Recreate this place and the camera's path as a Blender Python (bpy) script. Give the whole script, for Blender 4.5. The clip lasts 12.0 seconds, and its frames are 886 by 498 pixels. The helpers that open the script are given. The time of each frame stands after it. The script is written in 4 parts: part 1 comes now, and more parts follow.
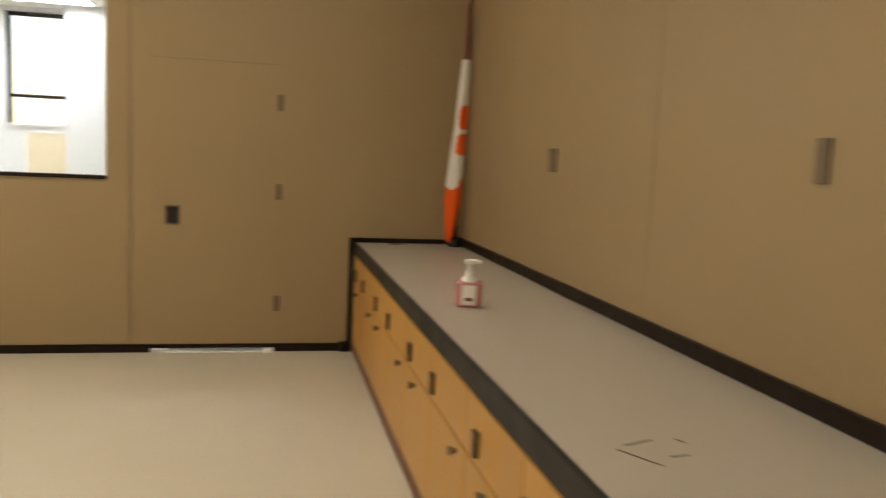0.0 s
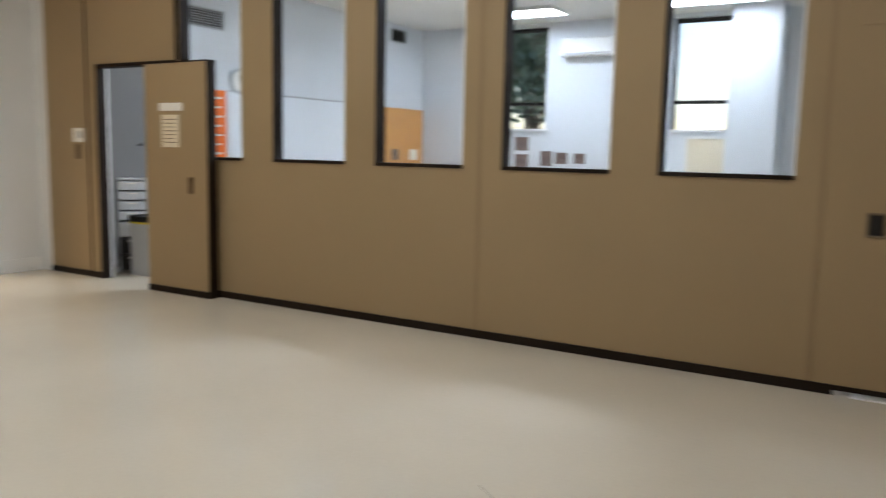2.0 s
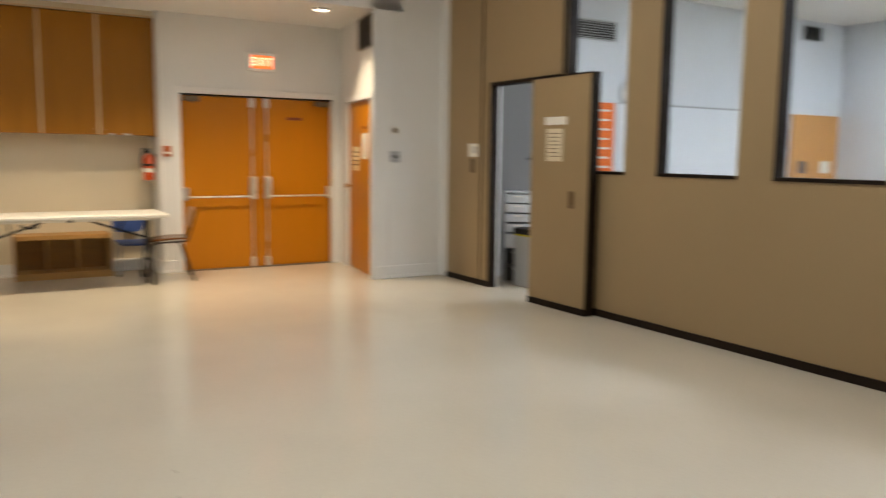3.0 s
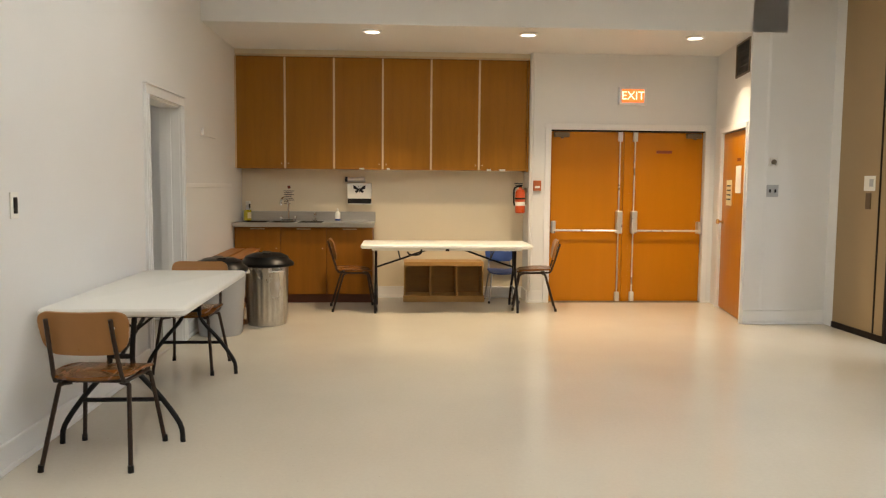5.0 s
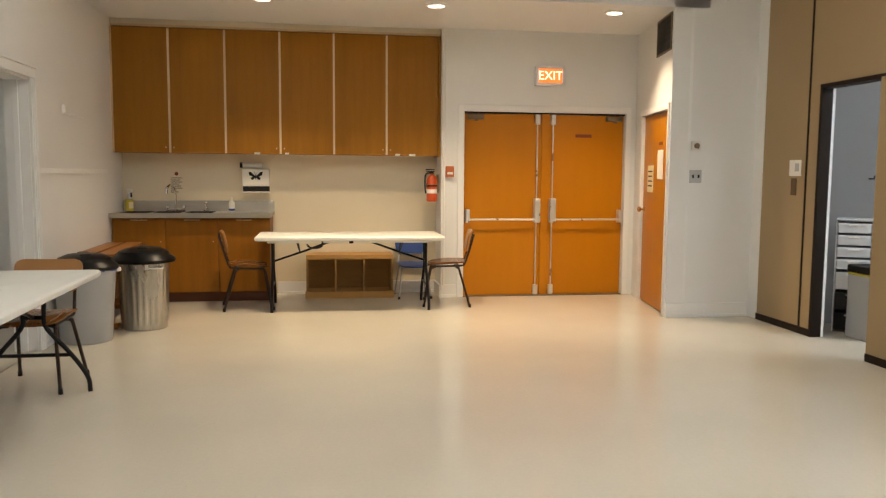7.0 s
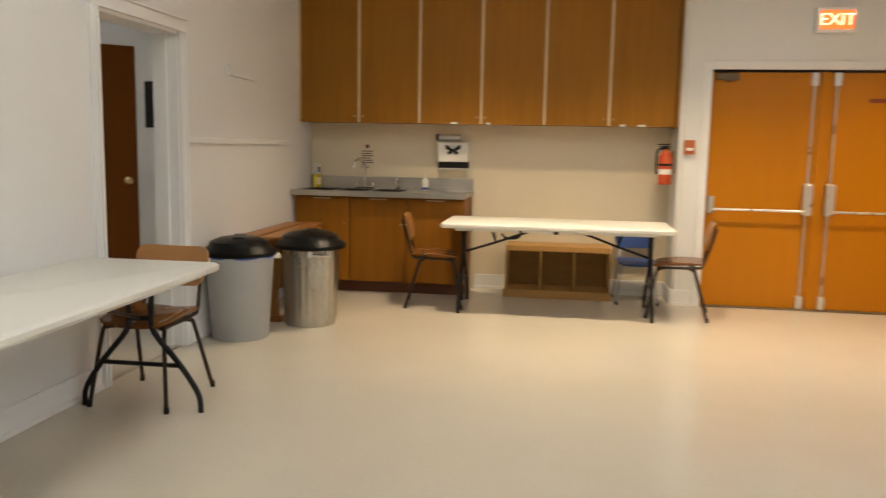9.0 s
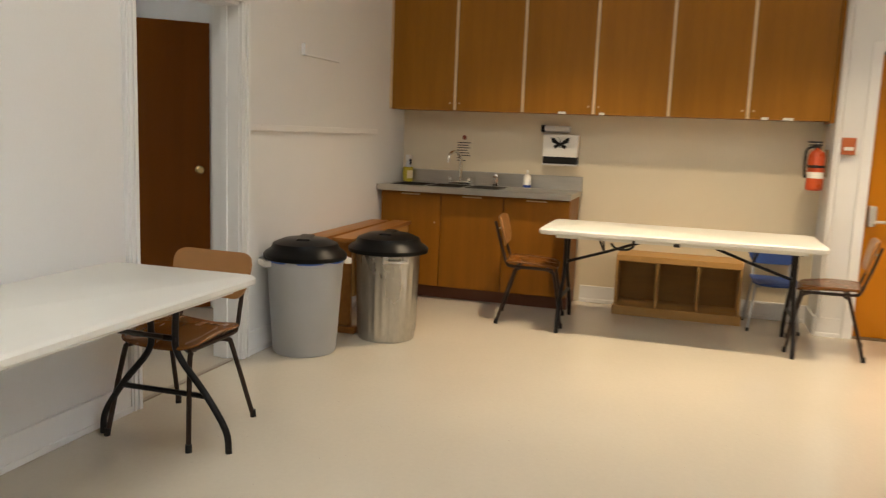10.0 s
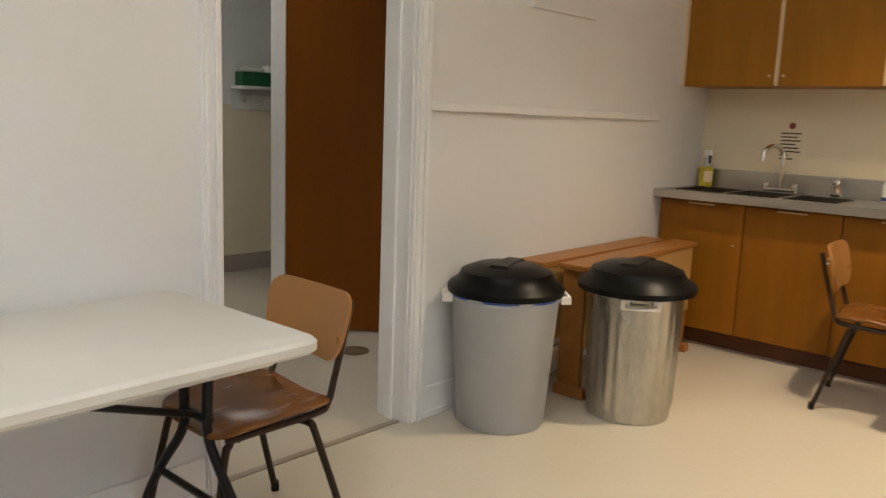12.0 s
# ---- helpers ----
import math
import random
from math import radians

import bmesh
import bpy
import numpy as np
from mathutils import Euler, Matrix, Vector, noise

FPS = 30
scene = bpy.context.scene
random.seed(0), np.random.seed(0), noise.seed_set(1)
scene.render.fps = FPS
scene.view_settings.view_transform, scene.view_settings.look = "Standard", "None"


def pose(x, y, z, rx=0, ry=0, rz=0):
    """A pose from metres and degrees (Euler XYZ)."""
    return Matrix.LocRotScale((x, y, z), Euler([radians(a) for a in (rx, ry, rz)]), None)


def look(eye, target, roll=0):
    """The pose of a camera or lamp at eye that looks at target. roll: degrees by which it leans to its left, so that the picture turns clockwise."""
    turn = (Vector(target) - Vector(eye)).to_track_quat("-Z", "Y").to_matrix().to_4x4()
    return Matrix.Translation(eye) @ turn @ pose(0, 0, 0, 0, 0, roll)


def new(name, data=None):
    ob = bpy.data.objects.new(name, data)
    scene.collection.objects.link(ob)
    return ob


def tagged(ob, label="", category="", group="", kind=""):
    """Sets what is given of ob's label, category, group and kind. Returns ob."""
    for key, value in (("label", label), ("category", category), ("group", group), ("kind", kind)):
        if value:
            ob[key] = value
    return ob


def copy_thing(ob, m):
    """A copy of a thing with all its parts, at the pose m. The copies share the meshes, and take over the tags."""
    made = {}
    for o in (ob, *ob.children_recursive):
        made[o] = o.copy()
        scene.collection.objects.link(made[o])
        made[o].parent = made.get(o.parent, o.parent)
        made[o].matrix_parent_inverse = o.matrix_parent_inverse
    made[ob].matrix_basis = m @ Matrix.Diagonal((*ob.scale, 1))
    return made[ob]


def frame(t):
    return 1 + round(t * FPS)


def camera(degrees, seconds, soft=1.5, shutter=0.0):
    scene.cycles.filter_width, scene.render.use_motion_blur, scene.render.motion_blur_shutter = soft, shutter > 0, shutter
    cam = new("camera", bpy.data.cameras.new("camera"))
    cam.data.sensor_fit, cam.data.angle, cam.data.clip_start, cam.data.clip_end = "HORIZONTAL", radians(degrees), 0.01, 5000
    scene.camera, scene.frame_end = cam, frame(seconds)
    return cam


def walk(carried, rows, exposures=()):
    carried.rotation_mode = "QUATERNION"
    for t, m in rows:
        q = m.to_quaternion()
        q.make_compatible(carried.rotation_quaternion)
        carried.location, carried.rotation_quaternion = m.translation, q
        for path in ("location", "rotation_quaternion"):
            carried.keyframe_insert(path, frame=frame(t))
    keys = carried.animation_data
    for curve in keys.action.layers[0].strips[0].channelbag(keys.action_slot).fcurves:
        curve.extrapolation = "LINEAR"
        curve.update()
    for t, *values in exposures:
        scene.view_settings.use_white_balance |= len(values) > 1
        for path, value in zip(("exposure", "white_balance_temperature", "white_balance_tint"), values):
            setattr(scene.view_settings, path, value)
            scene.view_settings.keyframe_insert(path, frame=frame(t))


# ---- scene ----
cam = camera(58.7, 12.0, soft=1.25, shutter=0.5)

PATH = [
    (0, (9.971, 0.368, 1.477), (10.411, 2.306, 1.252), 2.6),
    (0.5, (9.862, 0.66, 1.463), (9.963, 2.644, 1.23), 2.2),
    (1, (9.679, 0.953, 1.429), (9.465, 2.928, 1.199), 1.0),
    (1.5, (9.606, 1.122, 1.396), (9.007, 3.015, 1.157), 1.3),
    (2, (9.51, 1.257, 1.372), (8.487, 2.958, 1.121), 1.2),
    (2.5, (9.434, 1.405, 1.369), (8.055, 2.829, 1.104), 0.9),
    (3, (9.313, 1.598, 1.381), (7.61, 2.619, 1.145), 0.7),
    (3.5, (9.288, 1.711, 1.422), (7.381, 2.264, 1.181), 1.0),
    (3.7, (9.24, 1.726, 1.456), (7.291, 2.111, 1.21), 0.8),
    (5.3, (9.253, 1.929, 1.387), (7.263, 2.042, 1.223), 0.5),
    (5.5, (9.252, 1.958, 1.382), (7.263, 2.08, 1.212), 0.4),
    (6, (9.122, 1.983, 1.351), (7.138, 2.156, 1.163), 0.1),
    (6.5, (8.864, 2.029, 1.346), (6.893, 2.314, 1.162), 0.7),
    (6.7, (8.748, 2.072, 1.357), (6.781, 2.382, 1.17), 0.3),
    (8.3, (7.682, 2.365, 1.368), (5.697, 2.4, 1.125), 1.5),
    (8.5, (7.506, 2.39, 1.37), (5.523, 2.342, 1.115), 1.3),
    (9, (7.101, 2.468, 1.346), (5.14, 2.17, 1.091), 1.1),
    (9.5, (6.687, 2.475, 1.321), (4.769, 1.977, 1.052), 1.6),
    (10, (6.258, 2.468, 1.368), (4.367, 1.884, 1.079), 2.2),
    (10.5, (5.841, 2.479, 1.351), (4.05, 1.643, 1.047), 2.0),
    (11, (5.435, 2.455, 1.326), (3.774, 1.387, 1.006), 2.2),
    (11.5, (4.998, 2.406, 1.361), (3.446, 1.192, 1.021), 2.5),
    (12, (4.591, 2.31, 1.316), (3.138, 0.976, 0.988), 2.1),
]
walk(cam, [(t, look(eye, target, roll)) for t, eye, target, roll in PATH],
     exposures=[(0, 1.52, 7750, 10), (1.0, 1.46, 6850, 10), (1.6, 1.18, 6000, 10), (2.5, 0.97, 6250, 10), (3.5, 1.14, 6500, 10), (5.5, 1.24, 6550, 10), (8.5, 1.2, 6550, 10), (12, 1.25, 6400, 10)])

# ---- world and light ----
world = bpy.data.worlds.new("sky")
scene.world = world
world.use_nodes = True
wn = world.node_tree.nodes
sky = wn.new("ShaderNodeTexSky")
sky.sky_type, sky.sun_disc = "NISHITA", False
sky.sun_elevation, sky.sun_rotation = radians(42), radians(20)
world.node_tree.links.new(sky.outputs[0], wn["Background"].inputs[0])
wn["Background"].inputs[1].default_value = 0.14

sun = new("sun", bpy.data.lights.new("sun", "SUN"))
sun.data.energy, sun.data.angle, sun.data.color = 1.5, radians(10), (1, 0.95, 0.88)
sun.matrix_world = look((8, 30, 25), (6, 10, 0))

HALL_LIGHT, ROOM_LIGHT, POT_LIGHT, EXIT_LIGHT = 1.38, 13.0, 86.0, 0.6
HALL_TINT, ROOM_TINT, POT_TINT = (1.0, 0.985, 0.93), (0.80, 0.89, 1.0), (1.0, 0.79, 0.53)


# ---- materials ----
def mat(name, color, rough=0.6, metal=0.0, vary=0.08, scale=6.0, stretch=(1, 1, 1), bump=0.02, fine=120.0, spec=0.5, coords="Object", rand=0.0):
    """A surface with large soft stains and a fine grain that also gives relief."""
    m = bpy.data.materials.new(name)
    m.use_nodes = True
    n, l = m.node_tree.nodes, m.node_tree.links
    b = n["Principled BSDF"]
    b.inputs["Roughness"].default_value, b.inputs["Metallic"].default_value = rough, metal
    b.inputs["Specular IOR Level"].default_value = spec
    tc, mp = n.new("ShaderNodeTexCoord"), n.new("ShaderNodeMapping")
    mp.inputs["Scale"].default_value = stretch
    l.new(tc.outputs[coords], mp.inputs[0])
    big, small = n.new("ShaderNodeTexNoise"), n.new("ShaderNodeTexNoise")
    big.inputs["Scale"].default_value, big.inputs["Detail"].default_value = scale, 5
    small.inputs["Scale"].default_value, small.inputs["Detail"].default_value = fine, 3
    l.new(mp.outputs[0], big.inputs[0]), l.new(mp.outputs[0], small.inputs[0])
    mixn = n.new("ShaderNodeMath")
    mixn.operation = "MULTIPLY_ADD"
    l.new(small.outputs[0], mixn.inputs[0])
    mixn.inputs[1].default_value = 0.4
    l.new(big.outputs[0], mixn.inputs[2])
    ramp = n.new("ShaderNodeMapRange")
    ramp.inputs[1].default_value, ramp.inputs[2].default_value = 0.4, 1.0
    ramp.inputs[3].default_value, ramp.inputs[4].default_value = 1 - vary, 1 + vary
    l.new(mixn.outputs[0], ramp.inputs[0])
    value = ramp.outputs[0]
    if rand:
        oi, rr, mm = n.new("ShaderNodeObjectInfo"), n.new("ShaderNodeMapRange"), n.new("ShaderNodeMath")
        rr.inputs[3].default_value, rr.inputs[4].default_value = 1 - rand, 1 + rand
        l.new(oi.outputs["Random"], rr.inputs[0])
        mm.operation = "MULTIPLY"
        l.new(rr.outputs[0], mm.inputs[0]), l.new(value, mm.inputs[1])
        value = mm.outputs[0]
    vm = n.new("ShaderNodeVectorMath")
    vm.operation = "SCALE"
    vm.inputs[0].default_value = color
    l.new(value, vm.inputs["Scale"])
    l.new(vm.outputs[0], b.inputs["Base Color"])
    rr = n.new("ShaderNodeMapRange")
    rr.inputs[1].default_value, rr.inputs[2].default_value = 0.3, 0.7
    rr.inputs[3].default_value, rr.inputs[4].default_value = rough * 0.85, min(1, rough * 1.15)
    l.new(big.outputs[0], rr.inputs[0]), l.new(rr.outputs[0], b.inputs["Roughness"])
    if bump:
        bp = n.new("ShaderNodeBump")
        bp.inputs["Strength"].default_value, bp.inputs["Distance"].default_value = bump * 5, 0.002
        l.new(small.outputs[0], bp.inputs["Height"]), l.new(bp.outputs[0], b.inputs["Normal"])
    return m


def glow(name, color, strength):
    m = bpy.data.materials.new(name)
    m.use_nodes = True
    b = m.node_tree.nodes["Principled BSDF"]
    b.inputs["Base Color"].default_value = (*color, 1)
    b.inputs["Emission Color"].default_value, b.inputs["Emission Strength"].default_value = (*color, 1), strength
    return m


WHITE = mat("white_paint", (0.75, 0.75, 0.738), 0.5, vary=0.03, scale=1.5, bump=0.012, fine=90)
CREAM = mat("cream_paint", (0.74, 0.65, 0.48), 0.5, vary=0.03, scale=1.5, bump=0.03, fine=90)
TRIM = mat("gloss_white_trim", (0.79, 0.785, 0.77), 0.38, vary=0.012, scale=4, bump=0)
VINYL = mat("brown_vinyl", (0.325, 0.229, 0.119), 0.55, vary=0.05, scale=1.2, bump=0.05, fine=260)
VINYL_EDGE = mat("brown_vinyl_seam", (0.29, 0.20, 0.104), 0.6, vary=0.06, scale=4)
DARK = mat("dark_brown_rubber", (0.012, 0.006, 0.003), 0.5, vary=0.2, scale=8, spec=0.18)
FLOOR = mat("beige_vinyl_floor", (0.60, 0.545, 0.445), 0.16, vary=0.06, scale=0.9, bump=0.008, fine=45, spec=0.5)
SCUFF = mat("dark_scuff", (0.30, 0.25, 0.19), 0.4, vary=0.2)
CEIL = mat("ceiling_white", (0.78, 0.76, 0.72), 0.8, vary=0.03, scale=2)
WOOD = mat("stained_wood_veneer", (0.30, 0.124, 0.010), 0.45, vary=0.15, scale=2.2, stretch=(6, 6, 0.5), bump=0.004, fine=40, spec=0.2, rand=0.05)
WOODH = mat("stained_wood_board", (0.30, 0.125, 0.03), 0.4, vary=0.22, scale=2.2, stretch=(0.7, 9, 9), bump=0.01, fine=40, spec=0.3)
PINE = mat("pale_raw_pine", (0.42, 0.24, 0.075), 0.6, vary=0.15, scale=2.5, stretch=(8, 0.8, 8), bump=0.02, fine=40)
GROOVE = mat("pale_wood_edge", (0.66, 0.50, 0.30), 0.5, vary=0.1, scale=5)
ORANGE = mat("orange_stained_door", (0.49, 0.178, 0.003), 0.34, vary=0.05, scale=1.6, stretch=(5, 5, 0.5), bump=0, spec=0.3)
BASEWOOD = mat("dark_stained_base_veneer", (0.25, 0.094, 0.007), 0.45, vary=0.15, scale=2.2, stretch=(6, 6, 0.5), bump=0.004, fine=40, spec=0.2, rand=0.05)
MAPLE = mat("light_oak_cabinet", (0.50, 0.26, 0.065), 0.4, vary=0.12, scale=2.2, stretch=(9, 9, 0.6), bump=0.01, fine=40, rand=0.05)
TOE = mat("red_brown_toe_kick", (0.13, 0.04, 0.015), 0.5, vary=0.15)
BROWNDOOR = mat("dark_brown_door", (0.21, 0.060, 0.003), 0.4, vary=0.10, scale=2, stretch=(6, 6, 0.5), bump=0, spec=0.2)
STEEL = mat("brushed_steel", (0.50, 0.48, 0.44), 0.33, 1.0, vary=0.08, scale=5, stretch=(12, 1, 12), bump=0.01)
# Basin steel darkened in colour for the shade inside the sinks.
BASIN = mat("shaded_basin_steel", (0.07, 0.065, 0.055), 0.4, 0.8, vary=0.15)
CHROME = mat("chrome", (0.75, 0.74, 0.72), 0.12, 1.0, vary=0.03, bump=0)
ALU = mat("satin_aluminium", (0.74, 0.72, 0.68), 0.3, 0.7, vary=0.05, bump=0)
GALV = mat("galvanised_steel", (0.46, 0.445, 0.41), 0.30, 1.0, vary=0.25, scale=7, stretch=(1, 1, 0.35), bump=0.02, fine=60)
LAMIN = mat("grey_laminate_top", (0.45, 0.405, 0.345), 0.3, vary=0.025, scale=0.8, bump=0.006)
CHARCOAL = mat("charcoal_edge_band", (0.020, 0.018, 0.017), 0.45, vary=0.2, spec=0.22)
PLASTIC = mat("white_moulded_plastic", (0.72, 0.71, 0.66), 0.42, vary=0.03, bump=0.05, fine=180)
TUBE = mat("brown_painted_tube", (0.035, 0.021, 0.014), 0.35, vary=0.3, scale=20, bump=0, spec=0.22)
BLACKTUBE = mat("black_painted_tube", (0.012, 0.011, 0.011), 0.35, vary=0.2, bump=0, spec=0.22)
PLY = mat("bent_plywood", (0.35, 0.165, 0.052), 0.32, vary=0.05, scale=3, stretch=(1, 5, 5), bump=0.003, fine=40, spec=0.4, rand=0.05)
# Seat plywood, about half as bright as the backrest.
PLYSEAT = mat("dark_plywood_seat", (0.18, 0.068, 0.014), 0.25, vary=0.12, scale=3, stretch=(1, 8, 8), bump=0.01, fine=40, rand=0.06)
GREYBIN = mat("grey_bin_plastic", (0.42, 0.43, 0.44), 0.45, vary=0.05, scale=4, bump=0.02)
BLACKLID = mat("black_lid_plastic", (0.004, 0.004, 0.004), 0.38, vary=0.2, bump=0.01, spec=0.16)
BLACK = mat("black_matt", (0.012, 0.011, 0.010), 0.5, vary=0.2, spec=0.22)
BLUE = mat("blue_plastic", (0.02, 0.06, 0.24), 0.4, vary=0.08)
BAGBLUE = mat("blue_bin_liner", (0.03, 0.10, 0.42), 0.4, vary=0.1)
RED = mat("red_enamel", (0.52, 0.075, 0.015), 0.3, vary=0.06)
ALARM = mat("faded_red_plastic", (0.42, 0.11, 0.03), 0.45, vary=0.08)
ORANGERED = mat("orange_red_cloth", (0.80, 0.10, 0.008), 0.8, vary=0.08, scale=9)
CLOTH = mat("white_cloth", (0.74, 0.70, 0.64), 0.85, vary=0.05, scale=9)
PAPER = mat("white_paper", (0.80, 0.78, 0.72), 0.7, vary=0.03)
PAPERY = mat("cream_paper", (0.78, 0.68, 0.42), 0.7, vary=0.03)
INK = mat("dark_ink", (0.05, 0.04, 0.035), 0.7, vary=0.1)
BROWNINK = mat("brown_plate", (0.20, 0.04, 0.015), 0.5, vary=0.1)
TAN = mat("tan_hardware", (0.15, 0.105, 0.06), 0.5, vary=0.1)
YELLOW = mat("yellow_cleaner", (0.55, 0.45, 0.05), 0.25, vary=0.05)
GREEN = mat("green_carton", (0.01, 0.10, 0.035), 0.5, vary=0.1)
BRONZE = mat("bronze_pull", (0.12, 0.07, 0.03), 0.4, 0.4, vary=0.15)
BRASS = mat("brass", (0.70, 0.50, 0.22), 0.25, 0.9, vary=0.08, bump=0)
POSTER = mat("orange_poster", (0.85, 0.16, 0.01), 0.6, vary=0.04)
BOARD = mat("white_board", (0.80, 0.83, 0.87), 0.18, vary=0.03)
CORK = mat("tan_board", (0.62, 0.31, 0.10), 0.7, vary=0.08, fine=200)
ROOMWALL = mat("cool_white_paint", (0.70, 0.73, 0.765), 0.6, vary=0.03, scale=1.5)
SKIRT = mat("beige_skirting", (0.36, 0.31, 0.24), 0.5, vary=0.06)
GREYWALL = mat("flat_grey", (0.16, 0.155, 0.15), 0.6, vary=0.04, scale=1.5)
CLEAR = mat("frosted_clear_plastic", (0.62, 0.64, 0.66), 0.25, vary=0.05)
PINK = mat("pink_gel", (0.55, 0.24, 0.24), 0.15, vary=0.05, bump=0)
PHOTO = mat("dark_photo_print", (0.16, 0.11, 0.09), 0.5, vary=0.6, scale=14)
BARK = mat("bark", (0.12, 0.08, 0.05), 0.9, vary=0.3)
LEAF = mat("leaves", (0.15, 0.20, 0.13), 0.6, vary=0.35, scale=3)
GRASS = mat("lawn", (0.10, 0.14, 0.05), 0.9, vary=0.3, scale=2)
HALL_GLOW = glow("hall_fill_panel", HALL_TINT, HALL_LIGHT)
ROOM_GLOW = glow("room_diffuser", ROOM_TINT, ROOM_LIGHT)
PASSAGE_GLOW = glow("passage_fill_panel", (1.0, 0.97, 0.90), 7.0)
POT_GLOW = glow("pot_lens", (1.0, 0.88, 0.68), 3.0)
EXIT_GLOW = glow("exit_panel", (1.0, 0.17, 0.03), EXIT_LIGHT)
EXIT_LETTER = glow("exit_letter", (1.0, 0.62, 0.38), 1.1)
GLASS = bpy.data.materials.new("glass")
GLASS.use_nodes = True
g = GLASS.node_tree.nodes["Principled BSDF"]
g.inputs["Transmission Weight"].default_value, g.inputs["Roughness"].default_value, g.inputs["IOR"].default_value = 1.0, 0.0, 1.25


# ---- shape helpers ----
def part(name, bm, material, parent=None, label="", smooth=False):
    bmesh.ops.recalc_face_normals(bm, faces=bm.faces)
    me = bpy.data.meshes.new(name)
    bm.to_mesh(me)
    bm.free()
    me.materials.append(material)
    if smooth:
        me.polygons.foreach_set("use_smooth", [True] * len(me.polygons))
        me.set_sharp_from_angle(angle=radians(38))
    ob = new(name, me)
    if parent:
        ob.parent = parent
    if label:
        tagged(ob, label)
    return ob


def thing(name, m, label, category, group="", kind=""):
    ob = new(name)
    ob.empty_display_size = 0.1
    ob.matrix_basis = m
    return tagged(ob, label, category, group, kind)


def add(bm, x0, x1, y0, y1, z0, z1, bevel=0.0, m=None):
    mx = Matrix.LocRotScale(((x0 + x1) / 2, (y0 + y1) / 2, (z0 + z1) / 2), None, (abs(x1 - x0), abs(y1 - y0), abs(z1 - z0)))
    vs = bmesh.ops.create_cube(bm, size=1, matrix=mx)["verts"]
    if bevel:
        es = list({e for v in vs for e in v.link_edges})
        vs = list({v for f in bmesh.ops.bevel(bm, geom=es, offset=bevel, segments=2, affect="EDGES", profile=0.5)["faces"] for v in f.verts} | {v for v in vs if v.is_valid})
    if m:
        bmesh.ops.transform(bm, matrix=m, verts=[v for v in vs if v.is_valid])
    return bm


def box(x0, x1, y0, y1, z0, z1, bevel=0.0, m=None):
    return add(bmesh.new(), x0, x1, y0, y1, z0, z1, bevel, m)


def boxes(rows, bevel=0.0):
    bm = bmesh.new()
    for r in rows:
        add(bm, *r, bevel)
    return bm


def smooth_path(points, steps=5):
    """Catmull-Rom through the points."""
    p = [Vector(q) for q in points]
    p = [2 * p[0] - p[1]] + p + [2 * p[-1] - p[-2]]
    out = []
    for i in range(1, len(p) - 2):
        for k in range(steps):
            t = k / steps
            out.append(0.5 * (2 * p[i] + (p[i + 1] - p[i - 1]) * t + (2 * p[i - 1] - 5 * p[i] + 4 * p[i + 1] - p[i + 2]) * t * t + (3 * p[i] - p[i - 1] - 3 * p[i + 1] + p[i + 2]) * t ** 3))
    return out + [p[-2]]


def tube(points, r, sides=8, bend=0, bm=None):
    bm = bm or bmesh.new()
    pts = smooth_path(points, bend) if bend else [Vector(q) for q in points]
    rings, up = [], Vector((0.31, 0.17, 0.93))
    for i, q in enumerate(pts):
        d = (pts[min(i + 1, len(pts) - 1)] - pts[max(i - 1, 0)]).normalized()
        a = d.cross(up)
        if a.length < 0.05:
            a = d.cross(Vector((1, 0, 0)))
        a.normalize()
        b = d.cross(a)
        up = a.cross(d)
        rings.append([bm.verts.new(q + (a * math.cos(k * math.tau / sides) + b * math.sin(k * math.tau / sides)) * r) for k in range(sides)])
    for p, q in zip(rings, rings[1:]):
        for k in range(sides):
            bm.faces.new((p[k], p[(k + 1) % sides], q[(k + 1) % sides], q[k]))
    bm.faces.new(rings[0]), bm.faces.new(rings[-1])
    return bm


def lathe(profile, sides=32, wave=None, bm=None):
    """Rings of (radius, height), closed at both ends."""
    bm = bm or bmesh.new()
    rings = []
    for r, z in profile:
        rings.append([bm.verts.new(((r + (wave(k * math.tau / sides, z) if wave else 0)) * math.cos(k * math.tau / sides), (r + (wave(k * math.tau / sides, z) if wave else 0)) * math.sin(k * math.tau / sides), z)) for k in range(sides)])
    for p, q in zip(rings, rings[1:]):
        for k in range(sides):
            bm.faces.new((p[k], p[(k + 1) % sides], q[(k + 1) % sides], q[k]))
    bm.faces.new(rings[0]), bm.faces.new(rings[-1])
    return bm


def slab(w, d, z0, z1, r, bevel=0.008):
    """A board with rounded corners, centred, w along x."""
    bm = bmesh.new()
    ring = []
    for cx, cy, a0 in ((w / 2 - r, d / 2 - r, 0), (-w / 2 + r, d / 2 - r, 90), (-w / 2 + r, -d / 2 + r, 180), (w / 2 - r, -d / 2 + r, 270)):
        ring += [(cx + r * math.cos(radians(a0 + k * 15)), cy + r * math.sin(radians(a0 + k * 15))) for k in range(7)]
    rows = [(z0, 0.97), (z0 + bevel, 1), (z1 - bevel, 1), (z1, 0.97)]
    rings = []
    for z, s in rows:
        off = bevel if s < 1 else 0
        rings.append([bm.verts.new((x * (1 - 2 * off / w), y * (1 - 2 * off / d), z)) for x, y in ring])
    for p, q in zip(rings, rings[1:]):
        for k in range(len(ring)):
            bm.faces.new((p[k], p[(k + 1) % len(ring)], q[(k + 1) % len(ring)], q[k]))
    bm.faces.new(rings[0]), bm.faces.new(rings[-1])
    return bm


